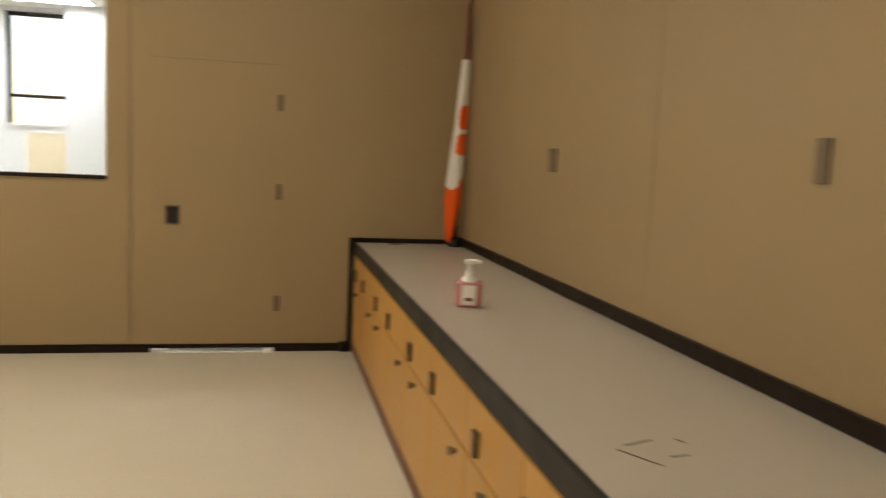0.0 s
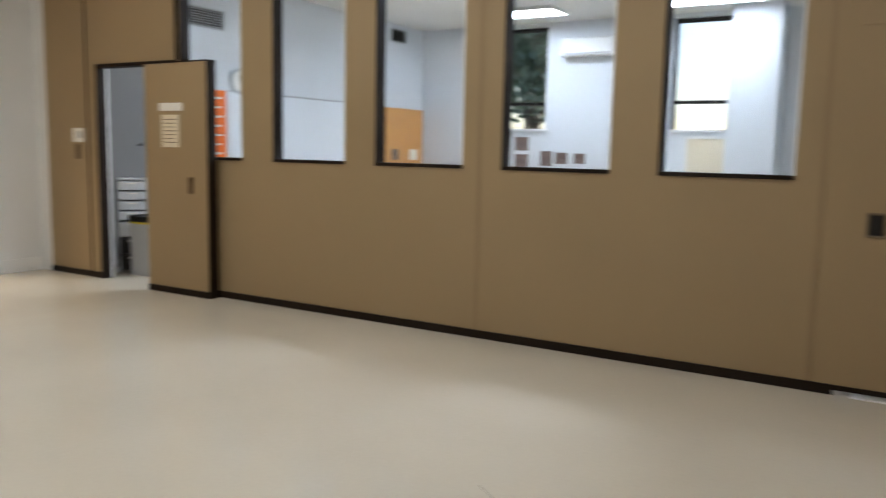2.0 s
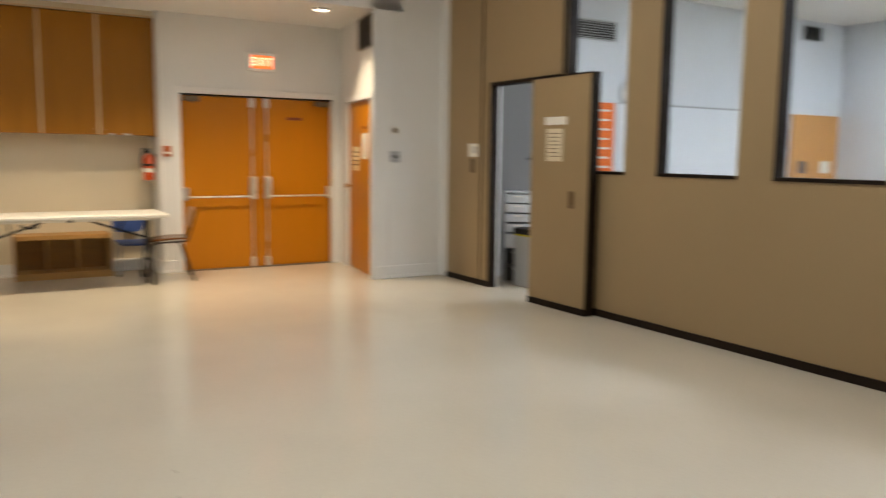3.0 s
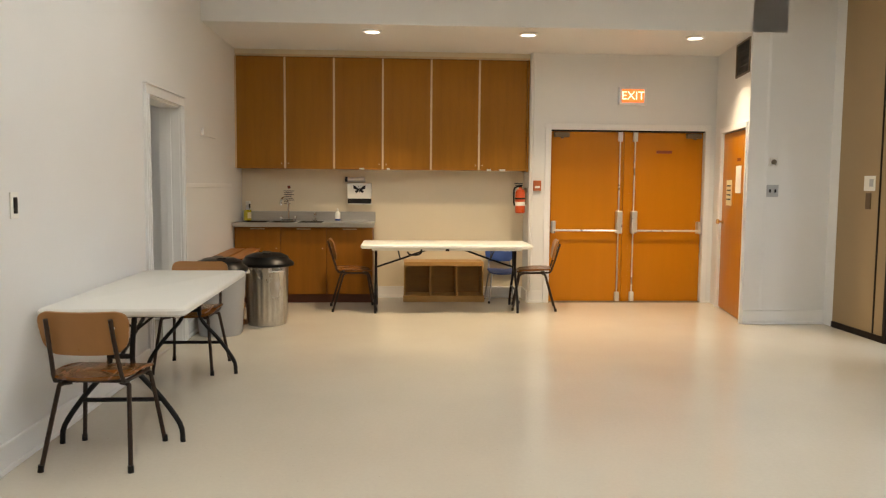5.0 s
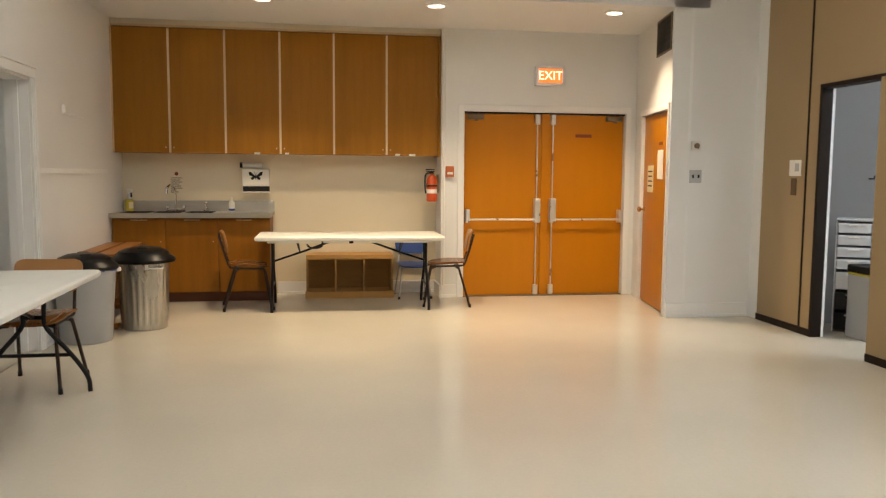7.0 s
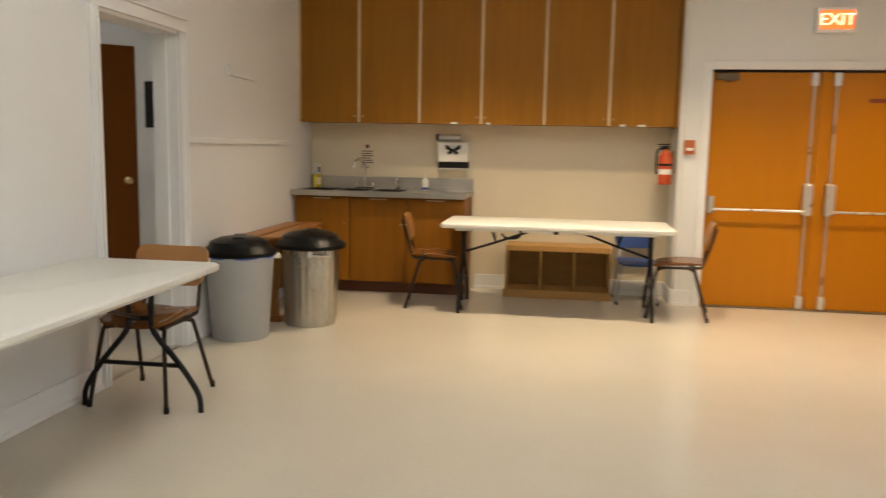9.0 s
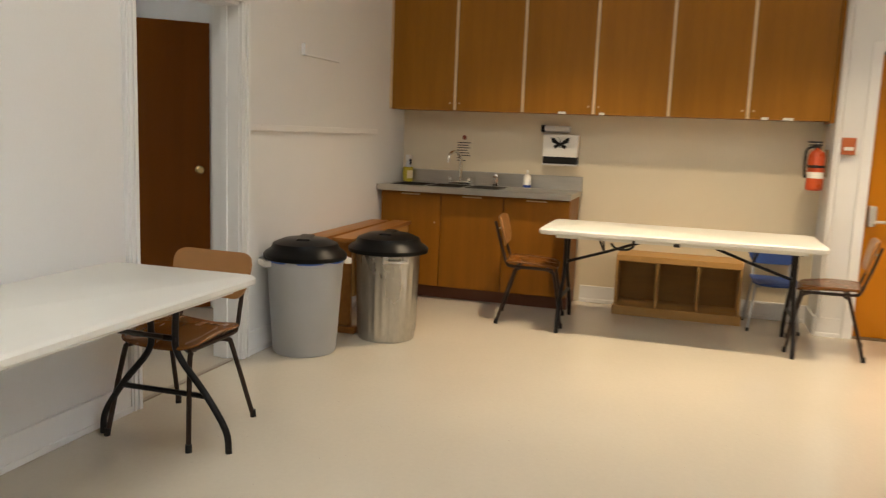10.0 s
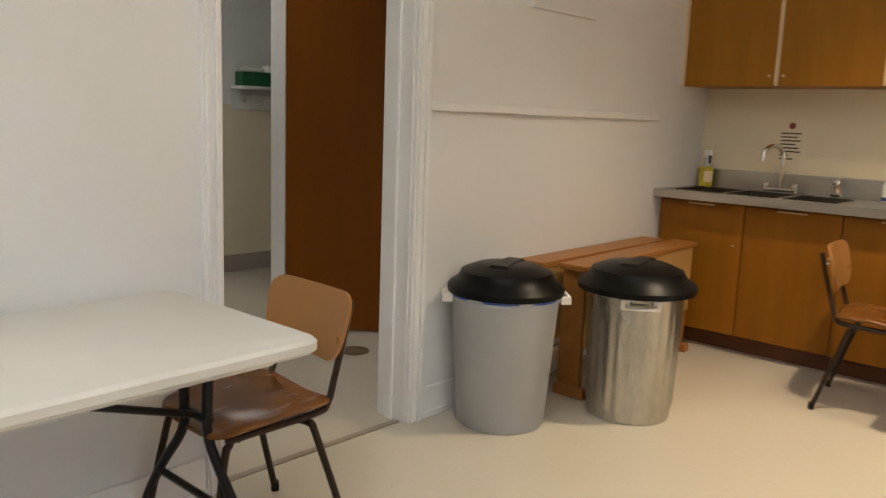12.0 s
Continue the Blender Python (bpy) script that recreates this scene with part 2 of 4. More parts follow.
def letters(text, size, m, depth=0.002):
    """Built-in font as a bmesh, centred, then moved by m."""
    cu = bpy.data.curves.new("letters", "FONT")
    cu.body, cu.size, cu.extrude, cu.align_x, cu.align_y = text, size, depth, "CENTER", "CENTER"
    ob = new("letters", cu)
    me = bpy.data.meshes.new_from_object(ob)
    bm = bmesh.new()
    bm.from_mesh(me)
    bmesh.ops.transform(bm, matrix=m, verts=bm.verts)
    bpy.data.objects.remove(ob), bpy.data.meshes.remove(me)
    return bm


def structure(name, bm, material, label, category):
    return tagged(part(name, bm, material), label, category, kind="structure")


# ---- the hall: floor, walls, ceiling ----
NORTH, EAST, TOP, SOFFIT = 6.26, 11.44, 3.5, 2.93
structure("floor", box(-1.2, 11.9, -3.6, 13.5, -0.1, 0), FLOOR, "polished beige vinyl floor with faint scuffs", "floor")

DOOR_X0, DOOR_X1 = 2.272, 3.188
structure("wall_south", boxes([(-0.6, DOOR_X0, -0.16, 0, 0, TOP), (DOOR_X1, 11.7, -0.16, 0, 0, TOP), (DOOR_X0, DOOR_X1, -0.16, 0, 2.05, TOP)]), WHITE, "white painted plaster wall with a doorway", "wall")
structure("wall_kitchen", box(-0.6, -0.42, 0, 3.43, 0, SOFFIT), CREAM, "cream painted wall behind the sink", "wall")
structure("wall_west", boxes([(-0.6, 0, 3.43, 3.68, 0, SOFFIT), (-0.6, 0, 5.53, 5.75, 0, SOFFIT), (-0.6, 0, 3.68, 5.53, 2.05, SOFFIT), (-0.6, -0.2, 3.68, 5.53, 0, 2.05)]), WHITE, "white painted wall around the double doors", "wall")
ANG = math.degrees(math.atan2(5.397 - 5.655, 1.468))
SIDE = pose(0, 5.655, 0, 0, 0, ANG)
SL = math.hypot(1.468, 0.258)
SD0, SD1 = 0.36, 1.42
sw = boxes([(0, SD0, 0, 0.2, 0, SOFFIT), (SD1, SL - 0.03, 0, 0.2, 0, SOFFIT), (SD0, SD1, 0, 0.2, 2.0, SOFFIT), (SD0, SD1, 0.1, 0.2, 0, 2.0)])
bmesh.ops.transform(sw, matrix=SIDE, verts=sw.verts)
structure("wall_side", sw, WHITE, "white painted side wall holding an orange door", "wall")
structure("wall_stub", boxes([(1.25, 1.45, 5.70, 6.42, 0, TOP), (1.45, 1.468, 5.397, 6.42, 0, TOP), (1.468, 1.63, NORTH - 0.004, 6.42, 0, TOP)]), WHITE, "white painted wall beside the brown partition", "wall")
structure("soffit", box(-0.6, 1.468, 0, 5.75, SOFFIT, TOP), WHITE, "white dropped soffit with recessed lights", "soffit")
structure("wall_east", box(EAST, EAST + 0.2, 0, NORTH, 0, TOP), VINYL, "brown vinyl partition wall behind the long counter", "wall")
structure("ceiling", box(1.25, 11.7, -0.16, NORTH + 0.16, TOP, TOP + 0.1), CEIL, "white hall ceiling", "ceiling")

# brown folding partition on the north side
WIN = [(3.68, 4.44), (4.81, 5.57), (5.87, 6.65), (6.97, 7.76), (8.08, 8.88)]
SILL, HEAD = 1.24, 2.95
P0, P1 = NORTH, NORTH + 0.10
OPEN0, OPEN1 = 2.50, 3.62
GAP0, GAP1 = 9.17, 10.05
rows = [(1.63, OPEN0, P0, P1, 0.0, TOP), (OPEN0, OPEN1, P0, P1, 2.1, TOP), (OPEN1, WIN[0][0], P0, P1, 0, TOP)]
for (a, b) in WIN:
    rows += [(a, b, P0, P1, 0, SILL), (a, b, P0, P1, HEAD, TOP)]
for (a, b), (c, d) in zip(WIN, WIN[1:]):
    rows.append((b, c, P0, P1, 0, TOP))
rows += [(WIN[-1][1], GAP0, P0, P1, 0, TOP), (GAP0, GAP1, P0, P1, 0.03, TOP), (GAP1, EAST, P0, P1, 0, TOP)]
structure("wall_north", boxes(rows), VINYL, "brown vinyl folding partition with tall windows", "wall")

for i, (a, b) in enumerate(WIN):
    w = thing("window_%d" % (i + 1), pose(a, P0, SILL), "tall interior window with a thin dark frame", "window", "partition windows", "structure")
    W, H = b - a, HEAD - SILL
    part("window_sill", box(0, W, -0.012, 0.10, -0.004, 0.022), DARK, w)
    part("window_frame", box(0, 0.018, -0.008, 0.10, 0.022, H), DARK, w)
    part("window_frame", box(W - 0.012, W, 0.004, 0.10, 0.022, H), TRIM, w, "pale inner side of the frame")
    part("window_frame", box(0.018, W - 0.012, -0.008, 0.10, H - 0.02, H), DARK, w)
    pane = part("pane", box(0.018, W - 0.012, 0.05, 0.054, 0.022, H - 0.02), GLASS, w)
    pane.visible_shadow = False

for x in (6.79, 9.03):
    z0, z1 = 0.062, TOP
    structure("partition_seam", boxes([(x - 0.016, x + 0.016, P0 - 0.006, P0 + 0.002, z0, z1)], 0.002), VINYL_EDGE, "brown vertical seam strip between partition panels", "seam")
structure("partition_seam", box(2.30, 2.32, P0 - 0.006, P0 + 0.002, 0.062, TOP), DARK, "dark vertical seam in the partition", "seam")
structure("partition_seam", box(10.20, 10.212, P0 - 0.003, P0 + 0.002, 0.062, TOP, 0.001), VINYL, "faint vertical seam beside the flush door", "seam")
structure("partition_seam", box(EAST - 0.004, EAST + 0.002, 3.20, 3.22, 0.93, TOP, 0.001), VINYL, "brown vertical seam on the counter wall", "seam")
for i, (a, b) in enumerate(((1.63, OPEN0), (4.12, GAP0), (GAP1, 10.53))):
    structure("baseboard", box(a, b, P0 - 0.012, P0 + 0.002, 0, 0.06), DARK, "dark brown rubber base strip of the partition", "baseboard")
structure("baseboard", box(GAP0, GAP1, P0 - 0.012, P0 + 0.002, 0.03, 0.06), DARK, "dark sweep under the flush door", "baseboard")

structure("baseboard", box(10.53, 10.60, P0 - 0.05, P0 + 0.002, 0, 0.075, 0.006), DARK, "dark corner block where the base strip meets the counter", "baseboard")

# flush pass door in the partition
d = thing("door_1", pose(GAP0, P0, 0), "flush brown vinyl door set in the partition, closed", "door", kind="structure")
DW = GAP1 - GAP0
part("panel", box(0.004, DW - 0.004, -0.003, 0.002, 0.06, 2.092), VINYL, d)
part("head_strip", box(0, DW, -0.006, 0.002, 2.094, 2.104), VINYL_EDGE, d)
for z in (0.363, 1.189, 1.831):
    part("hinge", box(DW - 0.015, DW + 0.033, -0.012, -0.002, z - 0.058, z + 0.058, 0.003), TAN, d)
h = part("recessed_pull", boxes([(0.10, 0.112, -0.012, 0, 0.93, 1.07), (0.188, 0.20, -0.012, 0, 0.93, 1.07), (0.112, 0.188, -0.012, 0, 0.93, 0.942), (0.112, 0.188, -0.012, 0, 1.058, 1.07)], 0.002), TAN, d)
part("recess", box(0.112, 0.188, -0.005, 0.0, 0.942, 1.058), BLACK, h)
# White strip paints the line of light that shows under the door.
part("threshold", box(0.10, DW - 0.06, -0.03, 0.10, 0, 0.008, 0.002), TRIM, d, "white strip standing for light under the door")
part("door_stop", box(0.80, 0.86, -0.06, -0.006, 0.0, 0.03, 0.006), PAPER, d, "folded white paper wedge")

# sliding leaf in front of the partition
leaf = thing("sliding_door", pose(3.355, 6.122, 0), "brown vinyl sliding door slid open in front of the partition", "door", kind="structure")
LW = 0.82
part("panel", box(0, LW - 0.012, 0, 0.07, 0.06, 2.085, 0.003), VINYL, leaf)
part("edge_strip", box(LW - 0.012, LW, -0.004, 0.10, 0.0, 2.1, 0.003), DARK, leaf)
part("kick_strip", box(0, LW - 0.012, -0.005, 0.073, 0.0, 0.06), DARK, leaf)
part("top_strip", box(0, LW - 0.012, -0.002, 0.073, 2.085, 2.099), DARK, leaf)
part("recessed_pull", box(0.56, 0.625, -0.006, 0.002, 0.93, 1.08, 0.003), BRONZE, leaf)
part("notice", box(0.20, 0.50, -0.004, -0.001, 1.665, 1.735), PAPER, leaf)
nt = part("notice", box(0.23, 0.45, -0.004, -0.001, 1.34, 1.63), CREAM, leaf)
for k in range(7):
    part("printed_line", box(0.255, 0.425 - 0.02 * (k % 3), -0.006, -0.003, 1.585 - k * 0.034, 1.592 - k * 0.034), TAN, nt)
structure("door_frame", boxes([(OPEN0 - 0.03, OPEN0 + 0.004, P0 - 0.015, P0 + 0.08, 0, 2.13), (OPEN0, OPEN1, P0 - 0.015, P1 + 0.004, 2.096, 2.13), (OPEN1, OPEN1 + 0.04, P0 - 0.012, P1, 2.13, HEAD)]), DARK, "dark frame round the partition opening", "door frame")

structure("trim", box(OPEN0, OPEN0 + 0.004, P0 + 0.08, P1 + 0.004, 0, 2.096), TRIM, "pale inner edge of the partition opening", "trim")

# baseboards and rails
def baseboard(x0, x1, y0, y1, label="white moulded wooden baseboard"):
    bm = box(x0, x1, y0, y1, 0, 0.14, 0.004)
    ex, ey = (0.008, 0) if abs(x1 - x0) < abs(y1 - y0) else (0, 0.008)
    add(bm, x0 - ex * 0, x1 + ex, y0, y1 + ey, 0, 0.03, 0.004)
    structure("baseboard", bm, TRIM, label, "baseboard")


baseboard(0.25, 2.203, 0.0, 0.018)
baseboard(3.252, 11.4, 0.0, 0.018)
baseboard(-0.42, -0.402, 1.64, 3.43)
baseboard(0.0, 0.018, 3.43, 3.60)
baseboard(1.468, 1.486, 5.397, NORTH - 0.013)
structure("trim", box(-0.40, 0.0, 3.412, 3.43, 0, 0.14, 0.004), TRIM, "white baseboard return beside the kitchen recess", "baseboard")
structure("trim", box(0.24, 2.203, 0, 0.022, 1.345, 1.385, 0.005), TRIM, "white painted picture rail on the wall", "rail")
structure("trim", tube([(0.03, 3.455, 0.14), (0.03, 3.455, SOFFIT)], 0.012), TRIM, "white painted conduit up the wall", "conduit")

# doorway casing in the south wall
cs = thing("door_2", pose(0, 0, 0), "white painted door casing round an open doorway", "door frame", kind="structure")
for a, b in ((2.205, DOOR_X0 + 0.012), (DOOR_X1 - 0.01, 3.25)):
    part("casing", boxes([(a, b, 0, 0.022, 0, 2.049), (a + 0.008, a + 0.03, 0.0215, 0.034, 0, 2.049), (b - 0.026, b - 0.01, 0.0215, 0.031, 0, 2.049)], 0.003), TRIM, cs)
part("casing", boxes([(2.205, 3.25, 0, 0.026, 2.05, 2.12), (2.2, 3.255, 0, 0.04, 2.121, 2.135)], 0.003), TRIM, cs)
part("jamb", box(DOOR_X0 - 0.002, DOOR_X0 + 0.018, -0.17, 0.0, 0, 2.05, 0.002), TRIM, cs)
part("jamb", box(DOOR_X0 + 0.018, DOOR_X0 + 0.032, -0.11, -0.07, 0, 2.04, 0.002), TRIM, cs)
part("jamb", box(DOOR_X1 - 0.018, DOOR_X1 + 0.002, -0.17, 0.0, 0, 2.05, 0.002), TRIM, cs)
part("jamb", box(DOOR_X0, DOOR_X1, -0.17, 0.0, 2.03, 2.052, 0.002), TRIM, cs)
part("threshold", box(DOOR_X0 + 0.02, DOOR_X1 - 0.02, -0.05, -0.02, 0, 0.006), SCUFF, cs)

# passage behind the doorway
structure("passage_wall", box(1.0, 1.2, -1.78, -0.16, 0, 2.7), WHITE, "white passage wall behind the brown door", "wall")
structure("passage_wall", box(1.2, 1.69, -1.76, -1.68, 0, 2.7), WHITE, "white wall end on which the brown door hangs", "wall")
structure("passage_wall", box(-0.6, 4.2, -3.5, -3.3, 0, 2.7), WHITE, "white far wall of the passage", "wall")
structure("passage_wall", box(3.9, 4.1, -3.3, -0.16, 0, 2.7), WHITE, "white side wall of the passage", "wall")
structure("passage_wall", box(-0.6, -0.4, -3.3, -0.16, 0, 2.7), WHITE, "white end wall of the passage", "wall")
structure("passage_ceiling", box(-0.6, 4.2, -3.5, -0.16, 2.7, 2.8), CEIL, "white passage ceiling", "ceiling")
structure("baseboard", box(-0.4, 3.9, -3.3, -3.285, 0, 0.14, 0.003), SKIRT, "beige skirting in the passage", "baseboard")
structure("wainscot", box(-0.4, 3.9, -3.3, -3.29, 0.14, 1.36), CREAM, "beige lower half of the passage wall", "wainscot")
d = thing("door_3", pose(1.735, -1.612, 0, 0, 0, 40), "dark brown wooden door with a brass knob, standing open", "door", kind="structure")
part("panel", box(0, 0.045, 0.005, 0.875, 0.01, 2.09, 0.002), BROWNDOOR, d)
kn = part("door_handle", lathe([(0.03, 0), (0.03, 0.006), (0.012, 0.01), (0.012, 0.035), (0.028, 0.045), (0.03, 0.06), (0.02, 0.072)], 16), BRASS, d, "brass knob", True)
kn.matrix_basis = pose(0.045, 0.80, 1.04, 0, 90, 0)
part("post", box(-0.03, 0.03, -0.09, -0.002, 0, 2.12, 0.003), TRIM, d)
bd = thing("wall_board", pose(1.2, -0.74, 1.46), "small black board on the passage wall", "board")
part("board", box(0, 0.02, -0.09, 0.09, 0, 0.36, 0.003), BLACK, bd)
sh = thing("wall_shelf", pose(0.815, -3.3, 1.485), "small white wall shelf with coat hooks", "shelf")
part("board", box(-0.24, 0.24, 0, 0.2, 0, 0.025, 0.003), TRIM, sh)
part("back_rail", box(-0.24, 0.24, 0, 0.02, -0.16, -0.05, 0.003), TRIM, sh)
for x in (-0.15, 0.0, 0.15):
    part("hook", tube([(x, 0.02, -0.09), (x, 0.07, -0.10), (x, 0.08, -0.06)], 0.006, 6), ALU, sh)
bx = thing("carton", pose(0.83, -3.2, 1.51), "green and white paper carton on the shelf", "box")
part("carton", box(-0.21, 0.21, -0.06, 0.06, 0, 0.11, 0.004), GREEN, bx)
part("roll", boxes([(-0.19, -0.02, -0.05, 0.05, 0.11, 0.17), (0.0, 0.18, -0.05, 0.05, 0.11, 0.15)], 0.02), PAPER, bx)
dr = thing("floor_drain", pose(1.75, -0.95, 0), "round brown metal floor drain cover", "drain")
part("cover", lathe([(0.085, 0), (0.085, 0.004), (0.07, 0.006)], 24), TAN, dr)


# ---- lamps ----
def ceiling_light(name, x, y, z, w, d, material, label, group):
    o = thing(name, pose(x, y, z), label, "ceiling light", group)
    part("frame", boxes([(-w / 2 - 0.03, w / 2 + 0.03, -d / 2 - 0.03, -d / 2, -0.05, 0), (-w / 2 - 0.03, w / 2 + 0.03, d / 2, d / 2 + 0.03, -0.05, 0), (-w / 2 - 0.03, -w / 2, -d / 2, d / 2, -0.05, 0), (w / 2, w / 2 + 0.03, -d / 2, d / 2, -0.05, 0)]), TRIM, o)
    part("diffuser", box(-w / 2, w / 2, -d / 2, d / 2, -0.04, -0.01), material, o)
    return o


# Hall panels are added out of view as fill, sized for even brightness.
for x, y, k in ((4.4, 1.6, 1), (4.4, 4.6, 1), (7.2, 1.6, 1), (7.2, 4.6, 1), (9.8, 1.6, 0.7), (9.8, 4.6, 0.6)):
    ceiling_light("ceiling_light", x, y, TOP, 2.4 * k, 1.2 * k, HALL_GLOW, "added unseen ceiling panel that lights the hall", "hall lights")
for y in (1.62, 3.20, 4.93):
    o = thing("recessed_light", pose(1.15, y, SOFFIT), "round recessed soffit light, switched on", "recessed light", "soffit lights")
    part("ring", lathe([(0.075, 0), (0.10, 0), (0.10, -0.012), (0.078, -0.02), (0.075, -0.012)], 28), TRIM, o, "", True)
    part("lens", lathe([(0.074, -0.002), (0.074, -0.012), (0.04, -0.016)], 24), POT_GLOW, o)
    lamp = new("soffit_lamp", bpy.data.lights.new("soffit_lamp", "SPOT"))
    lamp.data.energy, lamp.data.color, lamp.data.spot_size, lamp.data.spot_blend, lamp.data.shadow_soft_size = POT_LIGHT, POT_TINT, radians(108), 1.0, 0.045
    lamp.matrix_world = pose(1.15, y, SOFFIT - 0.04)

# Fill panel added above the door head to brighten the passage.
ceiling_light("ceiling_light", 2.4, -1.9, 2.7, 0.9, 0.3, PASSAGE_GLOW, "added unseen slim panel that lights the passage", "passage light")

# ---- the bright room beyond the partition ----
RW, RN, RT = 1.9, 13.1, 3.4
WA, WB = (3.30, 4.26), (6.25, 7.12)
WZ0, WZ1 = 1.73, 3.34
structure("room_wall_west", box(RW - 0.2, RW, P1, RN, 0, RT), ROOMWALL, "cool white room wall with boards", "wall")
# Darker grey sheet over the part of the west wall behind the opening.
structure("room_wall_panel", box(RW, RW + 0.03, P1, 7.74, 0, 2.5, 0.003), GREYWALL, "flat grey panel over the wall inside the opening", "wall panel")
structure("room_wall_east", box(EAST, EAST + 0.2, NORTH, RN, 0, RT), ROOMWALL, "cool white room wall", "wall")
structure("room_wall_north", boxes([(RW - 0.2, WA[0], RN, RN + 0.25, 0, RT), (WA[1], WB[0], RN, RN + 0.25, 0, RT), (WB[1], EAST + 0.2, RN, RN + 0.25, 0, RT), (WA[0], WA[1], RN, RN + 0.25, 0, WZ0), (WA[0], WA[1], RN, RN + 0.25, WZ1, RT), (WB[0], WB[1], RN, RN + 0.25, 0, WZ0), (WB[0], WB[1], RN, RN + 0.25, WZ1, RT)]), ROOMWALL, "cool white window wall", "wall")
structure("room_ceiling", box(RW - 0.2, EAST + 0.2, P1, RN + 0.25, RT, RT + 0.1), CEIL, "white room ceiling", "ceiling")
structure("room_column", box(7.17, 7.80, RN - 0.5, RN, 0, RT), ROOMWALL, "white pier beside the window", "pier")
for i, (a, b) in enumerate((WA, WB)):
    w = thing("window_%d" % (i + 6), pose(a, RN, WZ0), "outside window with a dark frame and transom", "window", "outside windows", "structure")
    W, H = b - a, WZ1 - WZ0
    part("window_frame", box(0, 0.05, 0.1, 0.16, 0, H), BLACK, w)
    part("window_frame", box(W - 0.04, W, 0.1, 0.16, 0, H), BLACK, w)
    part("window_frame", box(0.05, W - 0.04, 0.1, 0.16, H - 0.06, H), BLACK, w)
    part("transom", box(0.05, W - 0.04, 0.1, 0.16, 0.38, 0.43), BLACK, w)
    part("window_sill", box(-0.03, W + 0.03, -0.05, 0.25, -0.03, 0.0), TRIM, w)
    if i == 0:
        part("mullion", box(W - 0.42, W - 0.39, 0.1, 0.16, 0, 0.38), BLACK, w)
    p = part("pane", box(0.05, W - 0.04, 0.128, 0.132, 0, H - 0.06), GLASS, w)
    p.visible_shadow = False
for x, y in ((4.3, 8.0), (7.0, 8.0), (4.3, 12.0), (7.0, 12.0), (9.6, 8.0)):
    ceiling_light("ceiling_light", x, y, RT, 1.2, 0.6, ROOM_GLOW, "bright white ceiling panel light", "room lights")
ac = thing("air_conditioner", pose(4.55, RN, 2.84), "white wall-mounted air conditioner", "air conditioner")
part("housing", box(0, 0.85, -0.2, 0, 0, 0.28, 0.03), TRIM, ac)
part("vent_slot", box(0.06, 0.79, -0.204, -0.19, 0.02, 0.05), GREYBIN, ac)
def pin(name, y0, y1, z0, z1, material, label, category, depth=0.02):
    o = thing(name, pose(RW, y0, z0), label, category)
    part("face", box(0, depth, 0, y1 - y0, 0, z1 - z0, 0.002), material, o)
    return o


def grille(name, m, w, h, slats, label, frame_mat=TRIM, slat_mat=BLACK):
    o = thing(name, m, label, "vent")
    part("backing", box(0, 0.004, 0, w, 0, h), BLACK, o)
    part("frame", boxes([(0.004, 0.014, 0, w, 0, 0.018), (0.004, 0.014, 0, w, h - 0.018, h), (0.004, 0.014, 0, 0.018, 0.018, h - 0.018), (0.004, 0.014, w - 0.018, w, 0.018, h - 0.018)]), frame_mat, o)
    for k in range(slats):
        z = 0.018 + (h - 0.036) * (k + 0.5) / slats
        part("slat", box(0.005, 0.012, 0.018, w - 0.018, z - 0.003, z + 0.003), slat_mat, o)
    return o


grille("vent_grille", pose(RW, 7.80, 2.78), 0.68, 0.24, 7, "grey louvred vent on the white wall", GREYBIN, GREYBIN)
grille("vent_grille", pose(RW, 12.10, 3.11), 0.45, 0.22, 5, "small dark vent on the white wall", GREYBIN, BLACK)
ps = pin("poster", 8.21, 8.50, 1.14, 2.05, POSTER, "orange poster with white lines of print", "poster", 0.004)
for k in range(7):
    part("printed_line", box(0.004, 0.006, 0.05, 0.22 - 0.02 * (k % 2), 0.80 - k * 0.115, 0.825 - k * 0.115), PAPER, ps)
for y0, y1 in ((8.54, 9.0), (9.40, 10.85)):
    o = thing("whiteboard", pose(RW, y0, 1.08), "glossy whiteboard with faint writing", "whiteboard")
    part("surface", box(0, 0.02, 0, y1 - y0, 0, 0.98), BOARD, o)
    part("frame", box(0.02, 0.03, 0, y1 - y0, 0.96, 0.985), GREYBIN, o)
    part("pen_tray", box(0.02, 0.06, 0, y1 - y0, -0.02, 0.01), ALU, o)
    for k in range(3):
        part("writing", box(0.021, 0.022, (y1 - y0) * 0.6, (y1 - y0) * 0.6 + 0.22, 0.42 + 0.13 * k, 0.435 + 0.13 * k), ALU, o)
cl = thing("wall_clock", pose(RW, 8.72, 2.18, 0, 90, 0), "round wall clock with a grey rim", "clock")
part("rim", lathe([(0.16, 0), (0.165, 0.03), (0.14, 0.04), (0.138, 0.02), (0.13, 0.0)], 28), GREYBIN, cl, "", True)
part("dial", lathe([(0.138, 0.0), (0.138, 0.022)], 28), PAPER, cl)
part("clock_hand", box(-0.09, 0, -0.005, 0.005, 0.023, 0.026), BLACK, cl)
part("clock_hand", box(-0.004, 0.004, 0, 0.07, 0.026, 0.029), BLACK, cl)
wb = thing("cupboard", pose(RW, 11.95, 0), "tan wooden cupboard with papers pinned on it", "cupboard")
part("body", box(0, 0.05, 0, 1.10, 0, 2.04, 0.004), CORK, wb)
part("pinned_paper", box(0.05, 0.054, 0.15, 0.36, 1.18, 1.36), PHOTO, wb)
part("pinned_paper", box(0.05, 0.054, 0.7, 0.92, 1.18, 1.36), PAPER, wb)
